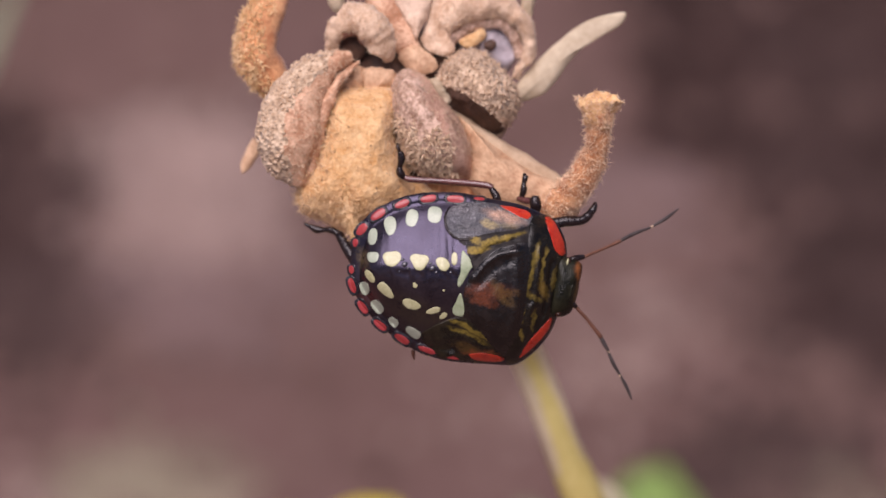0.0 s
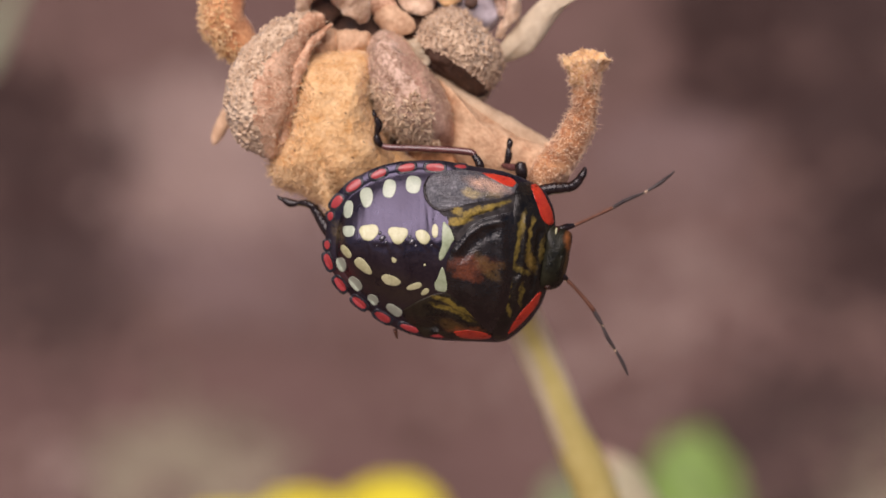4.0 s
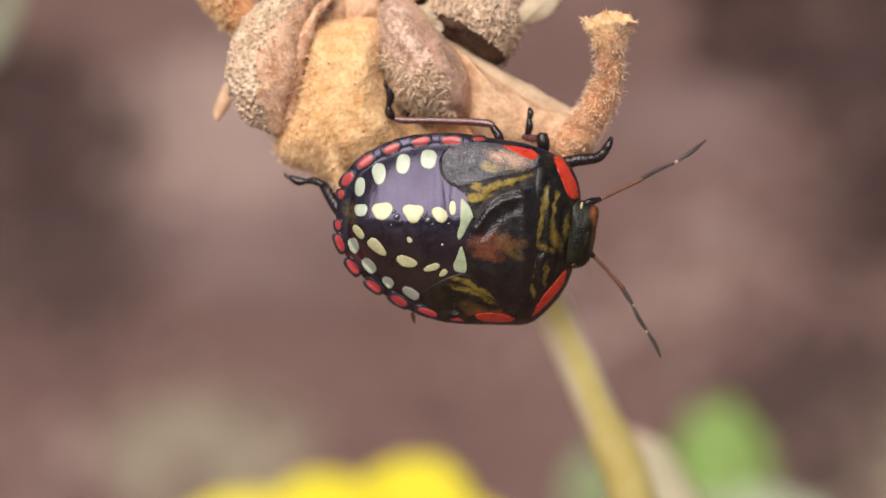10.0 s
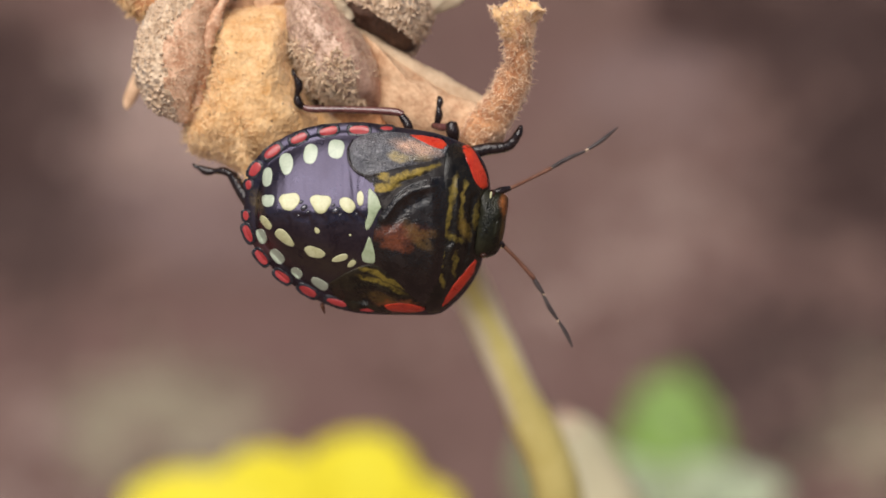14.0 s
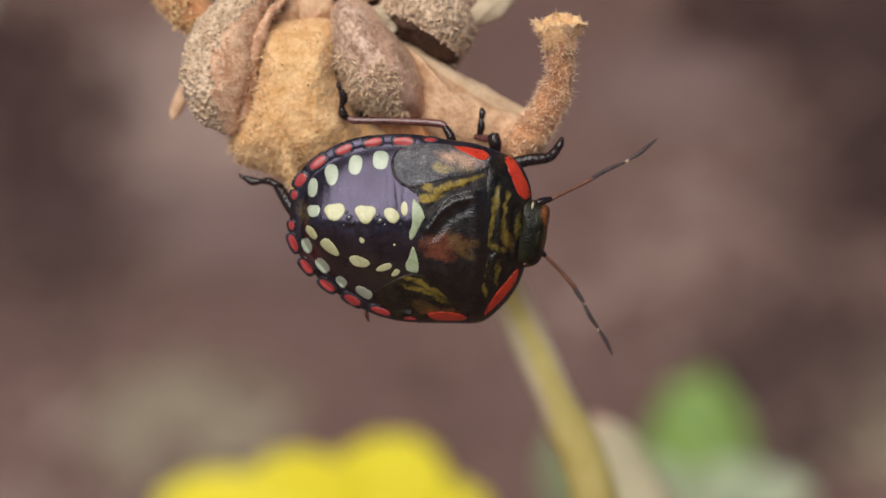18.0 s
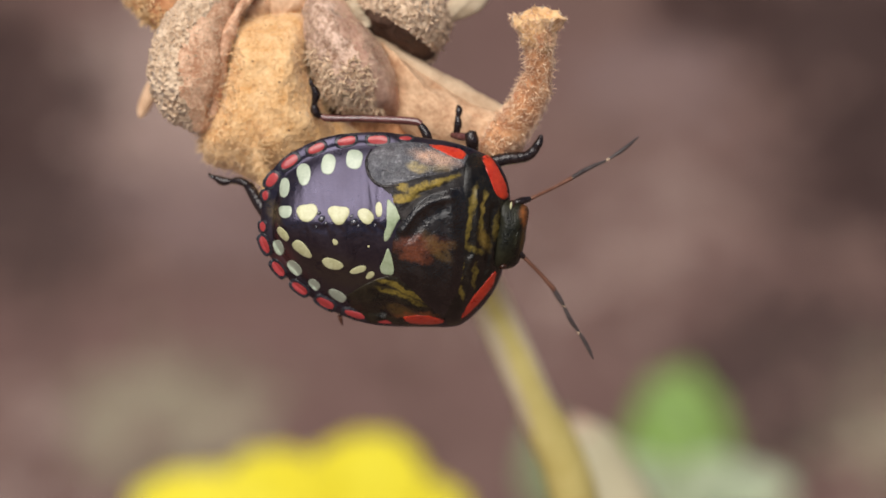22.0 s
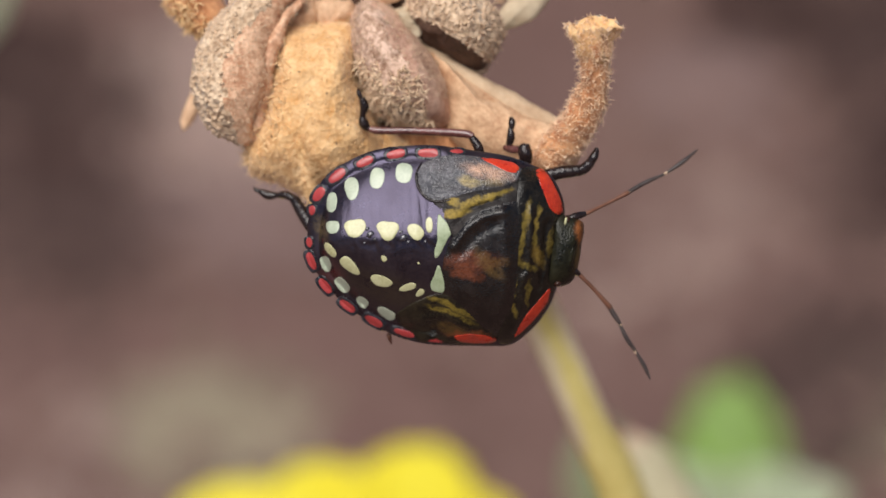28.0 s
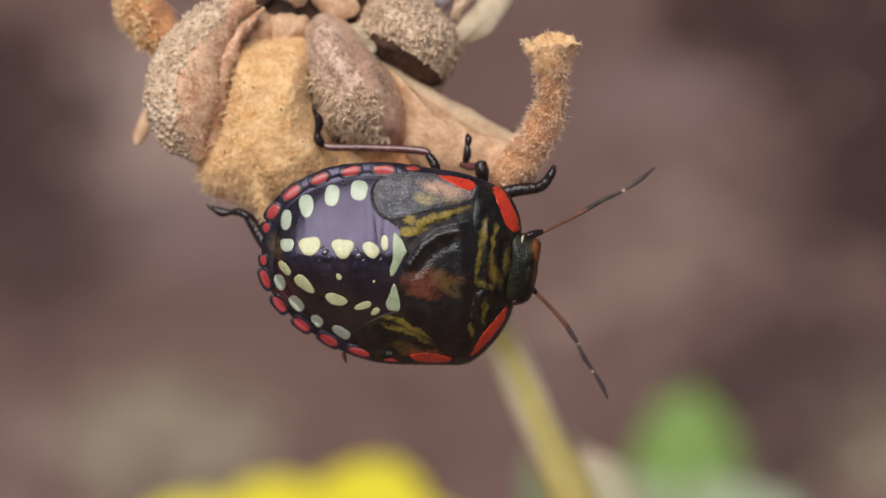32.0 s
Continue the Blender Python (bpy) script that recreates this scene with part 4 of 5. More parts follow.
    part("claw", tube([(-2.82, 7.11, -0.9), (-2.94, 7.35, -0.8), (-2.97, 7.55, -0.9)], [0.09, 0.09, 0.03], 10, 12), M_LEG, leg)
    leg = part("leg", tube([(3.85, 4.35, -0.4), (3.82, 4.74, -0.2), (3.75, 5.12, -0.2)], [0.22, 0.29, 0.25], 12, 16), M_LEG, bug, "short dark shining front leg")
    part("shin", tube([(3.71, 4.94, -0.4), (3.33, 4.97, -0.7), (2.99, 5.06, -1)], [0.15, 0.17, 0.12], 10, 12), M_SHIN, leg)
    part("foot", tube([(3.16, 5.1, -0.9), (3.25, 5.49, -0.8), (3.23, 5.83, -0.8)], [0.13, 0.17, 0.10], 10, 12), M_LEG, leg)
    part("claw", tube([(3.25, 5.78, -0.8), (3.3, 6.08, -0.8), (3.26, 6.28, -0.9)], [0.10, 0.15, 0.07], 10, 12), M_LEG, leg)
    leg = part("leg", tube([(4.6, 3.85, -0.4), (5.3, 4.0, -0.4), (6.05, 4.06, -0.4)], [0.27, 0.27, 0.23], 12, 18, 1.0, 0.03, 0.4), M_LEG, bug, "dark front leg gripping the curled husk")
    part("shin", tube([(5.9, 4.04, -0.4), (6.22, 4.16, -0.32), (6.48, 4.42, -0.2)], [0.22, 0.22, 0.18], 10, 16, 1.0, 0.03, 0.4), M_LEG, leg)
    part("claw", tube([(6.42, 4.36, -0.22), (6.62, 4.64, -0.12), (6.72, 4.96, -0.2)], [0.17, 0.17, 0.09], 10, 16, 1.0, 0.03, 0.4), M_LEG, leg)
    leg = part("leg", tube([(-4.67, 1.54, -0.6), (-5.17, 2.27, -0.9), (-5.67, 3.06, -1.3)], [0.28, 0.28, 0.21], 12, 16), M_LEG, bug, "dark hind leg hooked on the husk")
    part("foot", tube([(-5.58, 3.02, -1.3), (-6.03, 3.24, -1.5), (-6.43, 3.24, -1.6)], [0.15, 0.17, 0.10], 10, 12), M_LEG, leg)
    part("foot", tube([(-6.38, 3.24, -1.6), (-6.77, 3.25, -1.7), (-7.12, 3.42, -1.7)], [0.10, 0.19, 0.11], 10, 12), M_LEG, leg)
    part("claw", tube([(-7.07, 3.39, -1.7), (-7.27, 3.47, -1.7), (-7.37, 3.59, -1.8)], [0.09, 0.08, 0.03], 10, 10), M_LEG, leg)
    part("claw", tube([(-1.87, -2.55, -1), (-1.83, -2.75, -1.3), (-1.78, -2.95, -1.6)], [0.10, 0.08, 0.03], 8, 10), M_ANT_BROWN, bug)


build_bug()


# ---- the dried seed head ----
def build_seed_head():
    head = thing("dried_seed_head", (0, 0, -4), "dried marigold seed head of curled tan husks on a stem", "seed head")

    # the stem, down to the soil
    up = np.array((0, math.cos(radians(35)), math.sin(radians(35))))
    top = np.array([(4.91, -2.32, -26)][0])
    mid = np.array([(9.53, -13.29, -30)][0])
    foot = np.array((24.0, 0, 0)) + up * (-296)
    way = [[(1.43, 7.35, -5)][0], [(2.21, 3.01, -14)][0], tuple(top), tuple(0.5 * (top + mid) + (0.1, 0, 0)), tuple(mid)]
    way += [tuple(mid + k * (foot - mid)) for k in (0.03, 0.07, 0.13, 0.24, 0.42, 0.70, 1.0)]
    stem = part("stem", tube(way, [1.1, 0.9, 0.84, 1.05, 1.28, 1.36, 1.4, 1.4, 1.45, 1.5, 1.6, 1.7], 16, 120, 0.9, 0.05, 2.0), M_STEM, head, "ribbed straw-green stem")
    ridge = [np.array(q) + (-0.48, -0.08, 0.30) for q in way[1:8]]
    part("stem_ridge", tube(ridge, [0.52, 0.56, 0.56, 0.58, 0.56, 0.5, 0.4], 12, 60), M_STEMEDGE, stem)
    ridge = [np.array(q) + (0.62, 0.12, 0.22) for q in way[1:8]]
    part("stem_ridge", tube(ridge, [0.36, 0.40, 0.42, 0.46, 0.46, 0.4, 0.3], 12, 60), M_STEMEDGE, stem)
    sheath = part("sheath", tube([(14.6, -22.5, -57), (13.8, -19.2, -57.5), (12.8, -16.4, -58), (12.1, -13.6, -58), (11.7, -11.9, -58)], [3.5, 3.4, 3.1, 2.3, 1.2], 14, 30, 0.5, 0.12, 1.5), M_SHEATH, stem, "pale pinkish green leaf sheath")
    part("sheath_tip", tube([(11.9, -12.8, -57.6), (11.65, -11.9, -58), (11.5, -11.3, -58.2)], [0.9, 0.7, 0.3], 12, 14, 0.6, 0.08, 1.0), M_SHEATHTIP, sheath, "dry pinkish sheath tip")

    # receptacle behind the husks, its colour dark for the shade between them
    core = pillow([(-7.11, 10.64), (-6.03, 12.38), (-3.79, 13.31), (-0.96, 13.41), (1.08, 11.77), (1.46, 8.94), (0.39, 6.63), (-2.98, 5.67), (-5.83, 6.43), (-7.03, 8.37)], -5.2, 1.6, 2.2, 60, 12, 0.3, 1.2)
    part("receptacle", core, M_SHADE_SPECK, head, "core coloured dark for the shaded gaps between husks")

    # big husk with a warty back and a brown belly
    seam = np.array([(-6.07, 12.04), (-6.69, 10.97), (-7.41, 10.12), (-8.07, 9.27), (-8.45, 8.26), (-8.41, 7.16), (-8.13, 6.12), (-7.82, 5.14)])[::-1]
    husk = tube([(-5.36, 11.79, -2.2), (-6.45, 11.41, -2.1), (-7.44, 10.37, -2), (-8.09, 9, -1.9), (-8.27, 7.78, -1.9), (-8.17, 6.59, -2), (-7.7, 5.48, -2.2)], [0.30, 0.72, 1.20, 1.52, 1.60, 1.25, 0.35], 40, 90, 0.95, 0.10, 0.9)
    back, belly = split(husk, lambda m: m[0] < np.interp(m[1], seam[:, 1], seam[:, 0]) + 0.35 * noise.noise(Vector(m) * 1.5) + 0.2 * noise.noise(Vector(m) * 5))
    a = part("husk", belly, M_BROWNSEED, head, "curved brown husk with a warty grey back")
    wb = part("warty_back", back, M_GREYSEED, a)
    part("wart_coat", warts(back, 420, 0.10, 0.085, 11, lambda m, k: k[2] > -0.3), M_SPINE, wb, kind="stuff")
    part("fuzz", spines(belly, 1500, 0.13, 0.016, 31, lambda m, k: k[2] > -0.2, 1.2, 1.0), M_PEARHAIR, a, kind="stuff", flat=True)
    rim = tube([(-5.01, 11.55, -2.3), (-5.85, 10.65, -1.9), (-6.45, 9.5, -1.7), (-6.80, 8.17, -1.7), (-7.05, 6.73, -1.8), (-7.40, 5.48, -2.2)], [0.10, 0.24, 0.34, 0.34, 0.28, 0.10], 12, 60, 1.0, 0.12, 0.7)
    r = part("toothed_rim", rim, M_BROWNSEED, a)
    part("tooth_fringe", spines(rim, 260, 0.20, 0.02, 12, lambda m, k: k[0] > -0.3, 0.9, 1.0), M_SPINE, r, kind="stuff", flat=True)

    # the orange felted lobe that carries the bug
    lobe = pillow([(-6.11, 10.06), (-4.8, 10.33), (-3.31, 10.27), (-2.9, 9.29), (-2.97, 8.24), (-2.67, 7.32), (-2.3, 6.18), (-1.67, 5.27), (-2.19, 4.32), (-3.48, 3.56), (-4.83, 3.13), (-6.08, 3.53), (-7.1, 3.88), (-7.72, 4.3), (-7.85, 4.95), (-7.56, 5.89), (-7.21, 7), (-6.77, 8.5)], -3.6, 2.9, 2.0, 110, 26, 0.20, 1.6, (0.0, 0.10), 2.6, 7.0)
    b = part("felted_lobe", lobe, M_ORANGE, head, "orange felted husk lobe")
    part("felt", spines(lobe, 5200, 0.12, 0.013, 13, lambda m, k: k[2] > -0.35, 1.6, 1.5), M_HAIR, b, kind="stuff", flat=True)
    part("felt", spines(lobe, 1500, 0.17, 0.019, 14, lambda m, k: k[2] > -0.3 and (m[1] < 5.0 or abs(k[2]) < 0.5), 1.2, 1.7), M_HAIR, b, kind="stuff", flat=True)
    part("speck", warts(lobe, 26, 0.03, 0.045, 33, lambda m, k: k[2] > 0.4), M_SHADE_SPECK, b, "tiny dark specks", kind="stuff")
    # a row of pale curved teeth down the edge that meets the husk
    part("tooth_fringe", spines(lobe, 420, 0.50, 0.030, 25, lambda m, k: k[0] < -0.35 and k[2] > -0.5 and m[1] > 4.6, 0.5, 0.6), M_HAIR, b, kind="stuff", flat=True)
    fold = pillow([(-4.03, 6.24), (-2.85, 6.19), (-1.76, 5.79), (-1.03, 5.35), (-0.78, 4.81), (-1.32, 3.97), (-2.55, 3.48), (-4.03, 3.23), (-4.77, 4.22)], -3.2, 0.9, 1.0, 70, 14, 0.20, 1.2, (0, 0.05), 2.6, 3.0)
    fo = part("felted_fold", fold, M_ORANGE, head)
    part("felt", spines(fold, 800, 0.16, 0.018, 23, lambda m, k: k[2] > -0.3, 1.6, 1.2), M_HAIR, fo, kind="stuff", flat=True)
    part("bract_fold", pillow([(-1.2, 6.21), (0.16, 6.46), (1.4, 6.06), (2.39, 5.32), (2.88, 4.43), (1.89, 3.49), (-0.09, 3.49), (-1.2, 4.43), (-1.47, 5.32)], -4.2, 0.8, 0.8, 70, 14, 0.22, 1.0, (0, 0), 2.4, 2.0), M_CURL, head)

    tuft = tube([(-5.65, 6.03, -1.25), (-5.34, 5.03, -0.95), (-5.12, 3.81, -0.9), (-4.98, 2.84, -1)], [0.05, 0.16, 0.2, 0.08], 8, 30, 1.0, 0.06, 0.4)
    part("tuft", joined([tuft, spines(tuft, 550, 0.30, 0.016, 24, lambda m, k: k[2] > -0.2, 1.1, 1.8)]), M_HAIR, b, kind="stuff", flat=True)

    # pear-shaped husk beside it
    seam_c = np.array([(-2.48, 11.52), (-2, 10.43), (-1.3, 9.19), (-0.66, 8), (-0.12, 6.64), (0.08, 5.55)])[::-1]
    pear = pillow([(-2.57, 11.43), (-3.22, 10.86), (-3.41, 9.96), (-3.2, 8.7), (-2.84, 7.71), (-2.19, 6.46), (-1.07, 6), (0.17, 5.93), (0.8, 6.23), (0.71, 7.5), (0.22, 8.7), (-0.64, 9.89), (-1.65, 10.96)], -3.2, 3.0, 1.6, 120, 24, 0.12, 1.0, (0, 0), 2.2, 5.0)
    face, side = split(pear, lambda m: m[0] < np.interp(m[1], seam_c[:, 1], seam_c[:, 0]) + 0.4 * noise.noise(Vector(m) * 1.3) + 0.2 * noise.noise(Vector(m) * 5) and m[2] > -3.1)
    c = part("husk", side, M_PLUMSEED, head, "pear-shaped reddish brown husk, spiny below")
    cf = part("warty_face", face, M_PEAR, c)
    part("wart_coat", spines(face, 1000, 0.28, 0.046, 15, lambda m, k: k[2] > -0.2 and m[1] < 8.2 + 1.6 * noise.noise(Vector(m) * 1.7), 0.9, 1.1), M_PEARHAIR, cf, kind="stuff", flat=True)
    part("fuzz", spines(pear, 2200, 0.12, 0.015, 16, lambda m, k: k[2] > 0 and m[1] >= 7.2, 1.3, 1.0), M_SPINE, cf, kind="stuff", flat=True)

    # barrel-shaped warty seed; the shade on its underside is put into the colour
    barrel = pillow([(-1.09, 11.14), (-0.48, 12.05), (0.62, 12.48), (1.69, 11.96), (2.73, 10.83), (3.04, 9.83), (2.78, 9.1), (2.14, 8.41), (1.41, 8.44), (0.4, 9.02), (-0.46, 9.72), (-0.93, 10.42)], -3.9, 2.8, 1.8, 120, 26, 0.14, 0.8, (0.1, 0.2))
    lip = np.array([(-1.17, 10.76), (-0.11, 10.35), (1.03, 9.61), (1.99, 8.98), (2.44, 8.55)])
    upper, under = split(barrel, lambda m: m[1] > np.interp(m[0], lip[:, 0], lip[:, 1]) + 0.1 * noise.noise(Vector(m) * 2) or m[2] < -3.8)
    d = part("warty_seed", upper, M_GREYSEED, head, "barrel-shaped warty grey seed")
    part("wart_coat", spines(upper, 1000, 0.20, 0.062, 17, lambda m, k: k[2] > -0.3, 0.9, 0.7), M_SPINE, d, kind="stuff", flat=True)
    part("shaded_underside", under, M_SHADE_SPECK, d, "underside coloured dark for its shade")

    # two hoods at the top, curled over hollows
    ring = tube([(-6.25, 11.93, -3.0), (-6.33, 12.63, -2.7), (-6.07, 13.39, -2.4), (-5.25, 13.84, -2.2), (-4.4, 13.31, -2.2), (-3.87, 12.53, -2.5), (-3.51, 11.92, -3.0)], [0.25, 0.34, 0.48, 0.66, 0.78, 0.66, 0.3], 18, 70, 1.0, 0.22, 0.7)
    e = part("curled_husk", ring, M_TANRING, head, "tan husk curled over a dark disc for the shade in the hood")
    part("fuzz", spines(ring, 1300, 0.11, 0.018, 18, lambda m, k: k[2] > -0.3, 1.1, 0.8), M_PEARHAIR, e, kind="stuff", flat=True)
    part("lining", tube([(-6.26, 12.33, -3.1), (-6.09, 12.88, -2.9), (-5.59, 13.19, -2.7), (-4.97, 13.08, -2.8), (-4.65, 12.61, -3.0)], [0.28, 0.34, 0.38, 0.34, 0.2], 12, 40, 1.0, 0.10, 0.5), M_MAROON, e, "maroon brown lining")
    # a solid dark disc stands in for the shade inside this hood
    part("hollow", pillow(oval(-5.37, 12.4, 0.9, 0.7, 24), -3.7, 0.25, 0.3, 30, 8, 0.1, 0.6), M_SHADE_SPECK, e, "dark disc for the shade in the hood")
    ring = tube([(-1.26, 12.4, -4.3), (-1.18, 13.29, -4.1), (-0.57, 14.19, -3.9), (0.82, 14.8, -3.8), (2.24, 14.66, -3.9), (3.26, 13.73, -4.1), (3.49, 12.49, -4.4), (2.87, 11.28, -4.7)], [0.25, 0.5, 0.72, 0.8, 0.66, 0.42, 0.3, 0.2], 16, 80, 1.0, 0.18, 0.7, 4.0)
    e = part("curled_husk", ring, M_TANRING, head, "pale husk curled over a hollow")
    part("fuzz", spines(ring, 1500, 0.13, 0.022, 19, lambda m, k: k[2] > -0.3, 1.1, 0.8), M_PEARHAIR, e, kind="stuff", flat=True)
    part("lining", tube([(-0.65, 12.71, -4.4), (-0.16, 13.4, -4.3), (0.86, 13.94, -4.2), (1.99, 13.98, -4.2), (2.79, 13.23, -4.4), (3.0, 12.21, -4.6)], [0.3, 0.42, 0.42, 0.36, 0.3, 0.2], 12, 50, 1.0, 0.10, 0.6), M_PEAR, e, "brown inner fold")
    part("lining", pillow([(-0.03, 12.76), (0.06, 13.56), (1.01, 14.05), (2.15, 13.8), (2.92, 12.8), (2.65, 11.71), (1.65, 11.85), (0.78, 12.45)], -5.0, 0.7, 0.6, 40, 8, 0.2, 0.8), M_MEMBRANE, e, "violet-grey papery lining")
    part("orange_flake", pillow([(-0.06, 12.88), (0.43, 13.3), (1.04, 13.66), (1.33, 13.33), (1.01, 12.86), (0.4, 12.62)], -4.1, 0.3, 0.3, 30, 6, 0.08, 0.5), M_ORANGE, e)
    # small dark oval painted in for the shade of a pit
    part("pit_shade", pillow(oval(1.52, 12.82, 0.33, 0.27, 20), -4.1, 0.15, 0.3, 24, 6), M_SHADE_SPECK, e)
    # scales between the hoods
    for outline, w0, m in (([(-4.98, 15.72), (-3.29, 15.78), (-2.61, 14.11), (-2.01, 12.86), (-2.1, 12.2), (-3.06, 12.17), (-3.76, 12.94), (-4.51, 14.18)], -3.6, M_BROWNSEED),
                           ([(-3.38, 15.74), (-1.46, 15.81), (-1.51, 14.68), (-1.82, 13.68), (-2.13, 12.96), (-2.42, 13.18), (-2.9, 14.07), (-3.26, 14.9)], -3.3, M_PALEBRACT),
                           ([(-1.6, 15.85), (-0.32, 15.9), (-0.7, 14.47), (-0.81, 13.47), (-0.22, 12.64), (-0.49, 12.21), (-1.34, 12.24), (-1.92, 12.78), (-1.75, 13.72)], -3.7, M_TANRING),
                           ([(-3.12, 12.07), (-2.68, 12.43), (-2.07, 12.62), (-1.43, 12.19), (-1.05, 11.64), (-1.46, 11.23), (-2.36, 11.31), (-2.93, 11.63)], -3.4, M_BRACT)):
        part("chaff_scale", pillow(outline, w0, 0.30, 0.3, 60, 14, 0.14, 0.8, (0, 0), 3.0), m, head, "flat papery scale")
    for outline, w0, m in (([(-1.82, 10.98), (-1.04, 11.01), (-0.46, 10.64), (-0.33, 9.97), (-0.94, 9.78), (-1.46, 10.38)], -3.1, M_CREAMLEAF),
                           ([(-4.84, 11.16), (-3.73, 11.25), (-3.05, 11.11), (-3.42, 10.37), (-4.53, 10.27)], -3.0, M_BRACT),
                           ([(-5.67, 10.96), (-5.02, 11.49), (-4.66, 10.83), (-5.09, 10.25), (-5.77, 10.34)], -3.2, M_BRACT)):
        part("chaff_scale", pillow(outline, w0, 0.45, 0.5, 60, 14, 0.24, 0.8, (0, 0), 3.0), m, head)
    part("chaff_scale", pillow([(-6.83, 16.36), (-5.8, 16.4), (-5.74, 14.72), (-5.95, 14.09), (-6.51, 14.3), (-6.71, 15.24)], -3.4, 0.5, 0.5, 40, 8, 0.1, 0.7), M_CREAMLEAF, head)
    part("chaff_scale", pillow([(3, 16.84), (3.85, 16.87), (3.76, 15.16), (3.56, 14.37), (3.1, 14.58)], -4.4, 0.4, 0.4, 40, 8, 0.1, 0.7), M_CREAMLEAF, head)

    # curved husk at the far side
    arm = tube([(-8.95, 16.36, -3.6), (-9.39, 14.64, -3.4), (-9.89, 13.19, -3.2), (-10.01, 11.92, -3.2), (-9.38, 10.85, -3.5), (-8.41, 10.08, -4)], [0.6, 0.85, 1.0, 1.05, 0.95, 0.6], 16, 50, 0.9, 0.14, 0.9, 6.0)
    g = part("curved_husk", arm, M_CURL, head, "curved tan husk with a bristly outer edge")
    part("bristle_coat", spines(arm, 1500, 0.34, 0.035, 20, lambda m, k: k[0] < 0.25 and k[2] > -0.5, 0.6, 0.3), M_HAIR, g, kind="stuff", flat=True)

    # pointed cream bract
    part("cream_bract", pillow([(2.23, 10.08), (2.91, 10.89), (3.72, 12), (4.95, 13.23), (6.61, 14.36), (8.24, 14.75), (8.03, 14.12), (6.64, 13.28), (5.55, 12.12), (4.87, 11.19), (4.25, 10.43), (3.21, 10.06), (2.38, 9.58)], -4.8, 0.35, 0.25, 60, 10, 0.08, 1.2, (0.02, 0.05)), M_CREAMLEAF, head, "pointed cream dry bract")
    part("bract_tip", pillow([(-10.74, 6.09), (-10.81, 6.6), (-10.55, 7.24), (-10.17, 7.94), (-9.81, 7.43), (-10.08, 6.8), (-10.4, 6.33)], -6.5, 0.2, 0.2, 40, 8, 0.05, 0.8), M_BRACT, head)

    # broad bract that runs out into the bristly curl
    part("broad_bract", pillow([(-0.11, 9.12), (0.86, 8.37), (2.06, 7.47), (3.35, 6.79), (4.71, 6.16), (5.78, 5.53), (6.2, 4.66), (5.39, 3.85), (3.73, 3.8), (2.04, 4.52), (0.85, 5.37), (0.46, 7.02)], -3.0, 1.3, 0.7, 110, 24, 0.17, 1.3, (0.12, 0)), M_BROADBRACT, head, "broad tan bract")
    part("pale_edge", pillow([(-0.31, 9.41), (0.42, 9.15), (1.73, 8.36), (3.16, 7.51), (4.47, 6.77), (5.38, 6.18), (5.12, 5.56), (3.71, 6.13), (2.29, 6.81), (1, 7.72), (0.05, 8.58)], -3.3, 0.5, 0.3, 90, 16, 0.10, 0.9, (0.1, 0)), M_EDGE, head)
    curl = tube([(4.48, 4.15, -1.8), (5.09, 4.92, -1.3), (5.74, 5.63, -0.6), (6.3, 6.58, 0.4), (6.57, 7.62, 1.4), (6.59, 8.54, 2.1), (6.48, 9.31, 2.6)], [0.52, 0.72, 0.75, 0.66, 0.58, 0.57, 0.66], 16, 60, 0.95, 0.16, 0.8, 8.0)
    h = part("bristly_curl", curl, M_CURL, head, "orange-brown husk curling up, covered in bristles")
    part("bristle_coat", spines(curl, 2600, 0.25, 0.019, 21, None, 0.8, 0.7), M_BRISTLE, h, kind="stuff", flat=True)
    top_c = np.array([(6.41, 9.46, 2.7)][0])
    # flared mouth of the curl
    loops = []
    axis = np.array((-0.05, 0.93, 0.36))
    sx = np.array((1.0, 0, 0))
    sy = np.cross(axis, sx)
    for up_mm, rad in ((-1.0, 0.60), (-0.4, 0.72), (0.05, 0.86), (0.30, 1.0), (0.28, 0.88), (0.0, 0.55), (-0.3, 0.25)):
        fi = np.arange(28) * 2 * math.pi / 28
        wob = 1 + 0.12 * np.sin(2 * fi + 0.6) + 0.08 * np.sin(5 * fi)
        loops.append(top_c + axis * up_mm + (rad * wob)[:, None] * (np.cos(fi)[:, None] * sx + 0.8 * np.sin(fi)[:, None] * sy))
    v, f = rings_to_mesh(loops, tuple(top_c - 1.2 * axis), tuple(top_c - 0.3 * axis))
    mouth = (lumpy(v, 0.34, 0.6), f)
    mo = part("flared_mouth", mouth, M_ORANGE, h)
    part("bristle_coat", spines(mouth, 1300, 0.19, 0.015, 22, lambda m, k: k[1] < 0.6, 0.7, 0.5), M_BRISTLE, mo, kind="stuff", flat=True)


build_seed_head()


# ---- the yellow flower behind ----
def petal(centre, way, side, out, length, width, droop):
    """A broad blade with a rounded, slightly notched end, cupped and with a body of its own."""
    loops = []
    n = 20
    for t in np.linspace(0.04, 1, 12):
        half = width * 0.5 * (math.sin(math.pi * min(1.0, 0.12 + 0.62 * t)) if t < 0.8 else math.sqrt(max(0.0, 1 - ((t - 0.62) / 0.38) ** 2)) * 0.93)
        half = max(half, 0.05)
        mid = centre + way * (length * t) + out * (-droop * t * t)
        ring = []
        for k in range(n):
            f = 2 * math.pi * k / n
            x, y = math.cos(f), math.sin(f)
            ring.append(mid + side * half * x + out * (0.3 * y + 0.12 * half * x * x))
        loops.append(np.array(ring))
    return rings_to_mesh(loops, tuple(centre), tuple(loops[-1].mean(0)))


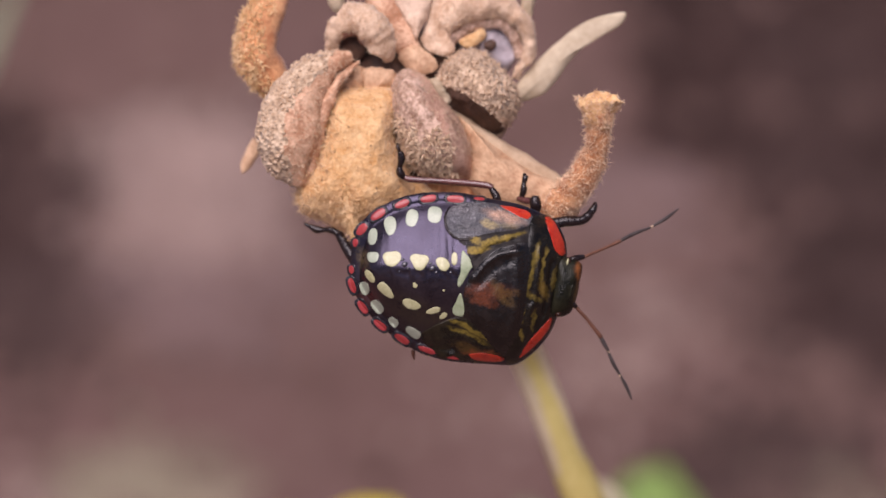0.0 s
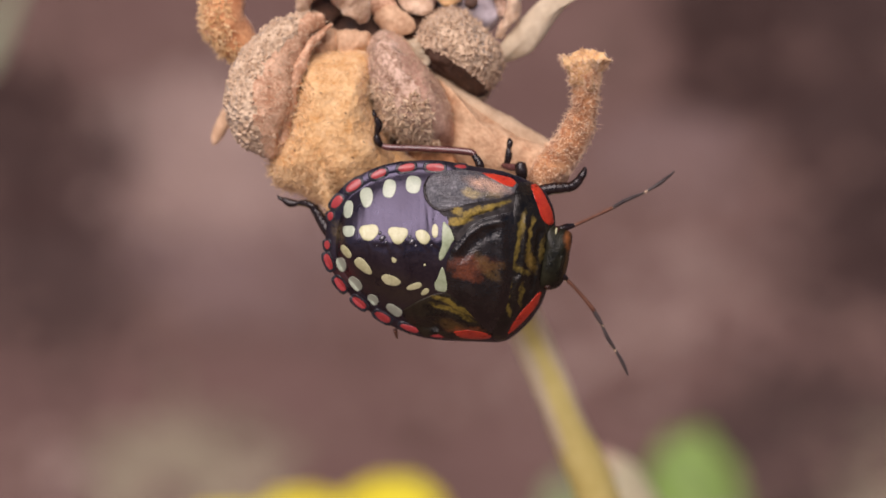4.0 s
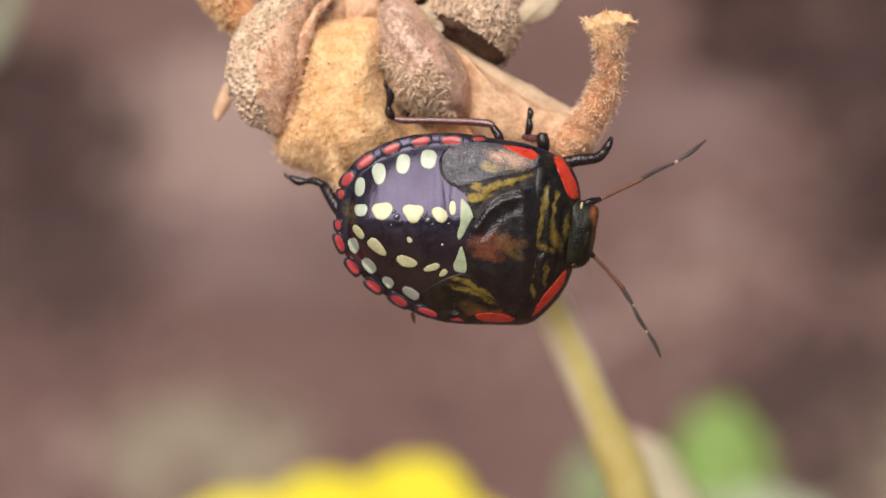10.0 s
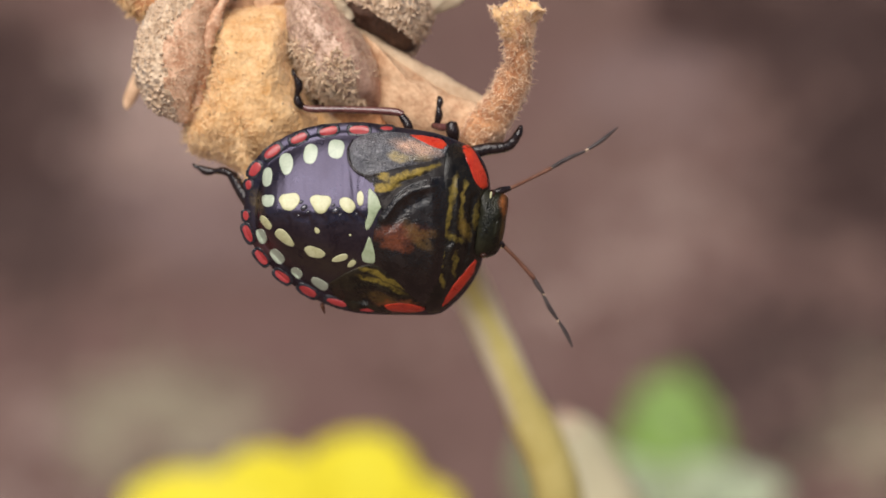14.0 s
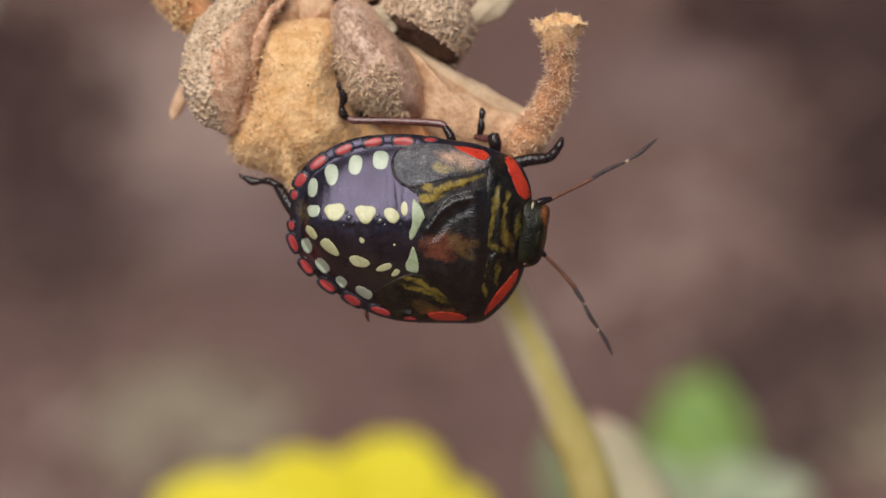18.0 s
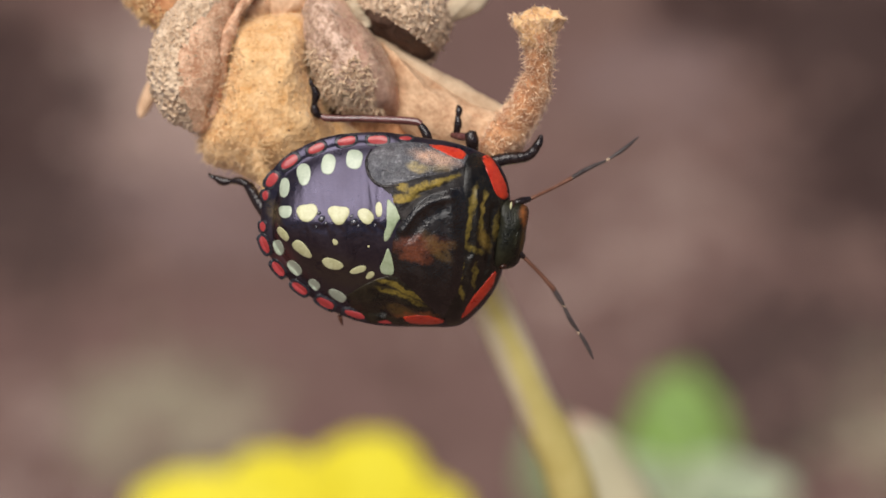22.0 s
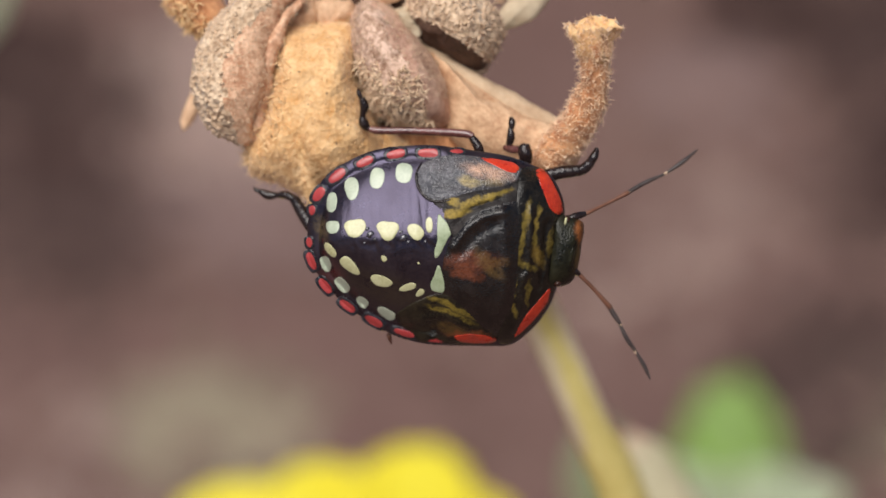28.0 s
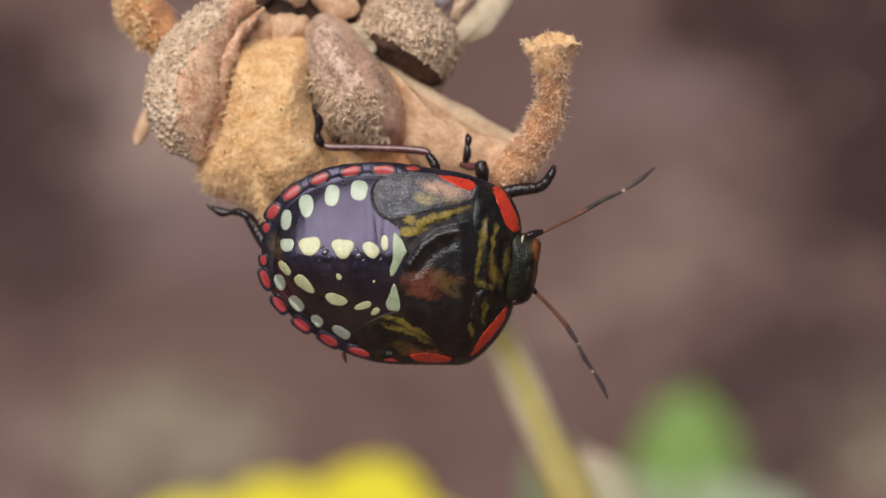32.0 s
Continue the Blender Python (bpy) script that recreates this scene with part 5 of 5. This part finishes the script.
def build_yellow():
    c = np.array([(-7.66, -32.03, -139)][0])
    fl = thing("yellow_flower", tuple(c), "bright yellow daisy flower open on its stem", "flower")
    face = np.array((0.0, 0.62, 0.78))
    face /= np.linalg.norm(face)
    sx = np.array((1.0, 0, 0))
    sy = np.cross(face, sx)
    rng = random.Random(3)
    outer = ((36, 17.0), (68, 18.2), (115, 16.6), (149, 20.6), (180, 27.5), (214, 26), (252, 19), (288, 19), (324, 19), (1, 19.7))
    inner = tuple((20 + 45 * i, 11.1) for i in range(8))
    for row, wd, dr, lift in ((outer, 11.1, 1.6, 0.0), (inner, 7.9, 0.6, 0.5)):
        for turn, ln in row:
            f = radians(turn)
            w = math.cos(f) * sx + math.sin(f) * sy
            s = -math.sin(f) * sx + math.cos(f) * sy
            k = 1 + rng.uniform(-0.02, 0.02)
            part("petal", petal(c + face * lift, w, s, face, ln * k, wd, dr), M_YELLOW, fl)
    loops = [c + face * (1.0 + hgt) + r * (np.cos(np.arange(24) * math.pi / 12)[:, None] * sx + np.sin(np.arange(24) * math.pi / 12)[:, None] * sy)
             for r, hgt in ((6.1, 0.0), (5.8, 1.3), (4.4, 2.3), (2.2, 2.9))]
    v, f = rings_to_mesh(loops, tuple(c), tuple(c + face * 4.5))
    part("flower_disc", (lumpy(v, 0.25, 0.7), f), M_DISC, fl)
    up = np.array((0, math.cos(radians(35)), math.sin(radians(35))))
    high = float(c @ up) + 290
    part("stem", tube([tuple(c - 0.2 * face), tuple(c - 4 * face - up * 6), tuple(c - 6 * face - up * 22), tuple(c - 6 * face - up * 0.3 * high), tuple(c - 6 * face - up * 0.6 * high), tuple(c - 6 * face - up * (high + 2))],
                      [2.2, 1.6, 1.6, 1.7, 1.8, 2.0], 12, 40), M_STEM, fl)


build_yellow()


# ---- leafy plants behind ----
def blade(base, tip, width, bow, n=20):
    base, tip = np.array(base, float), np.array(tip, float)
    d = tip - base
    side = np.cross(d, (0, 0.5, 1.0))
    side /= np.linalg.norm(side)
    out = np.cross(side, d)
    out /= np.linalg.norm(out)
    loops = []
    for t in np.linspace(0.02, 0.99, n):
        half = width * 0.5 * math.sin(math.pi * t ** 0.9) ** 0.6 + 0.15
        mid = base + d * t + out * bow * math.sin(math.pi * t)
        loops.append(np.array([mid + side * half * math.cos(f) + out * (0.25 * math.sin(f) + 0.2 * half * abs(math.cos(f)))
                               for f in np.arange(12) * math.pi / 6]))
    return rings_to_mesh(loops, tuple(base), tuple(tip))


def build_leafy():
    up = np.array((0, math.cos(radians(35)), math.sin(radians(35))))
    b = np.array([(36.27, -40.8, -260)][0])
    high = float(b @ up) + 290
    pl = thing("leafy_shoot", tuple(b - up * high), "young green leafy shoot growing from the soil", "plant")
    part("stem", tube([tuple(b - up * (high + 2)), tuple(b - up * 0.5 * high + (1, 0, 0)), tuple(b)], [1.6, 1.4, 1.0], 12, 24), M_STEM, pl)
    for base, tip, wd, bow in (([(35.48, -43.07, -260)][0], [(35.24, -21.12, -262)][0], 10.5, 1.0),
                               ([(37.97, -44.31, -270)][0], [(39.86, -21.1, -276)][0], 10.0, -1.0),
                               ([(36.09, -44.88, -275)][0], [(33.46, -28.76, -282)][0], 8.5, 1.5),
                               ([(38.34, -43.35, -262)][0], [(41.91, -23.93, -266)][0], 9.0, -1.5),
                               ([(39.84, -46.14, -285)][0], [(46.98, -31.38, -292)][0], 8.0, 1.0)):
        part("leaf", blade(base, tip, wd, bow), M_LEAF, pl)
    for base, tip, wd, bow in (([(34.67, -39.45, -255)][0], [(51.28, -35.79, -250)][0], 8.0, 2.0),
                               ([(36.45, -40.57, -258)][0], [(26.15, -32.1, -250)][0], 8.0, 2.0),
                               ([(36.45, -41.33, -258)][0], [(43.43, -31.97, -246)][0], 9.0, 2.0)):
        part("leaf", blade(base, tip, wd, bow), M_PALELEAF, pl, "pale green leaf")
    part("leaf", blade([(22.4, -44.55, -290)][0], [(20.4, -28.6, -286)][0], 9.5, 1.0), M_DULLLEAF, pl, "dull green leaf")
    # a tall grass blade at the edge of the view
    g = np.array([(-62.6, 31.94, -270)][0])
    high = float(g @ up) + 290
    gr = thing("grass_blade", tuple(g - up * high + (-60, 0, 0)), "single tall pale green grass blade", "grass")
    part("blade", tube([tuple(g - up * (high + 2) + (-60, 0, 0)), tuple(g - up * 0.5 * high + (-40, 0, 0)), tuple(g - up * 14 + (-9, 0, 0)), tuple(g), tuple(g + up * 20 + (9, 0, 0))],
                       [2.2, 2.2, 2.0, 1.8, 0.3], 10, 40, 0.25), M_PALELEAF, gr)


build_leafy()


# ---- a gnat that passes twice ----
def build_gnat():
    g = thing("gnat", (0, 0, 0), "tiny pale gnat hovering with beating wings", "insect")
    part("body", tube([(-0.85, 0, 0), (-0.2, 0.05, 0.05), (0.3, 0, 0.02), (0.6, -0.05, 0)], [0.10, 0.22, 0.24, 0.12], 10, 20), M_GNAT, g)
    for x in (-0.62, -0.32, 0.0):
        part("band", tube([(x, 0.02, 0.02), (x + 0.11, 0.03, 0.03)], [0.225 + 0.06 * (x + 0.3), 0.232 + 0.06 * (x + 0.3)], 10, 4), M_ANT_DARK, g)
    part("head", tube([(0.55, -0.05, 0), (0.72, -0.06, 0), (0.84, -0.06, 0)], [0.10, 0.15, 0.08], 10, 8), M_ANT_DARK, g)
    for s in (1, -1):
        part("wing", pillow([(0.2, 0.1 * s), (0.1, 0.8 * s), (-0.35, 1.4 * s), (-0.8, 1.1 * s), (-0.5, 0.4 * s)], 0.1, 0.02, 0.02, 24, 4, tilt=(0, 0.25 * s)), M_WING, g)
    return g


GNAT = build_gnat()


def motions():
    def at(u, v, w, turn):
        return BASE @ pose(u * MM, v * MM, w * MM, 0, 0, turn)
    walk(GNAT, [
        (0, at(-46, -20, -16, 0)), (19.7, at(-46, -20, -16, 0)),
        (20.0, at(34, -14, -16, 30)), (20.2, at(1.23, -8.96, -14, 40)), (20.4, at(6.8, -10.39, -14, 60)),
        (20.5, at(3.65, -8.49, -14, 80)), (20.6, at(-6.32, -4.86, -14, 60)), (20.8, at(-40, -4, -16, 10)),
        (23, at(-46, -16, -16, 0)), (27.2, at(-30, -10, -15, -20)),
        (27.3, at(-17.53, -6.98, -13, -30)), (27.4, at(-11.51, -9.28, -13, -35)), (27.5, at(-10.84, -5.87, -13, -35)),
        (27.6, at(-4.61, -9.95, -13, -20)), (27.7, at(-15.56, -9.47, -13, 10)), (27.9, at(-34, -12, -15, 20)),
        (32, at(-46, -16, -16, 0))])


motions()
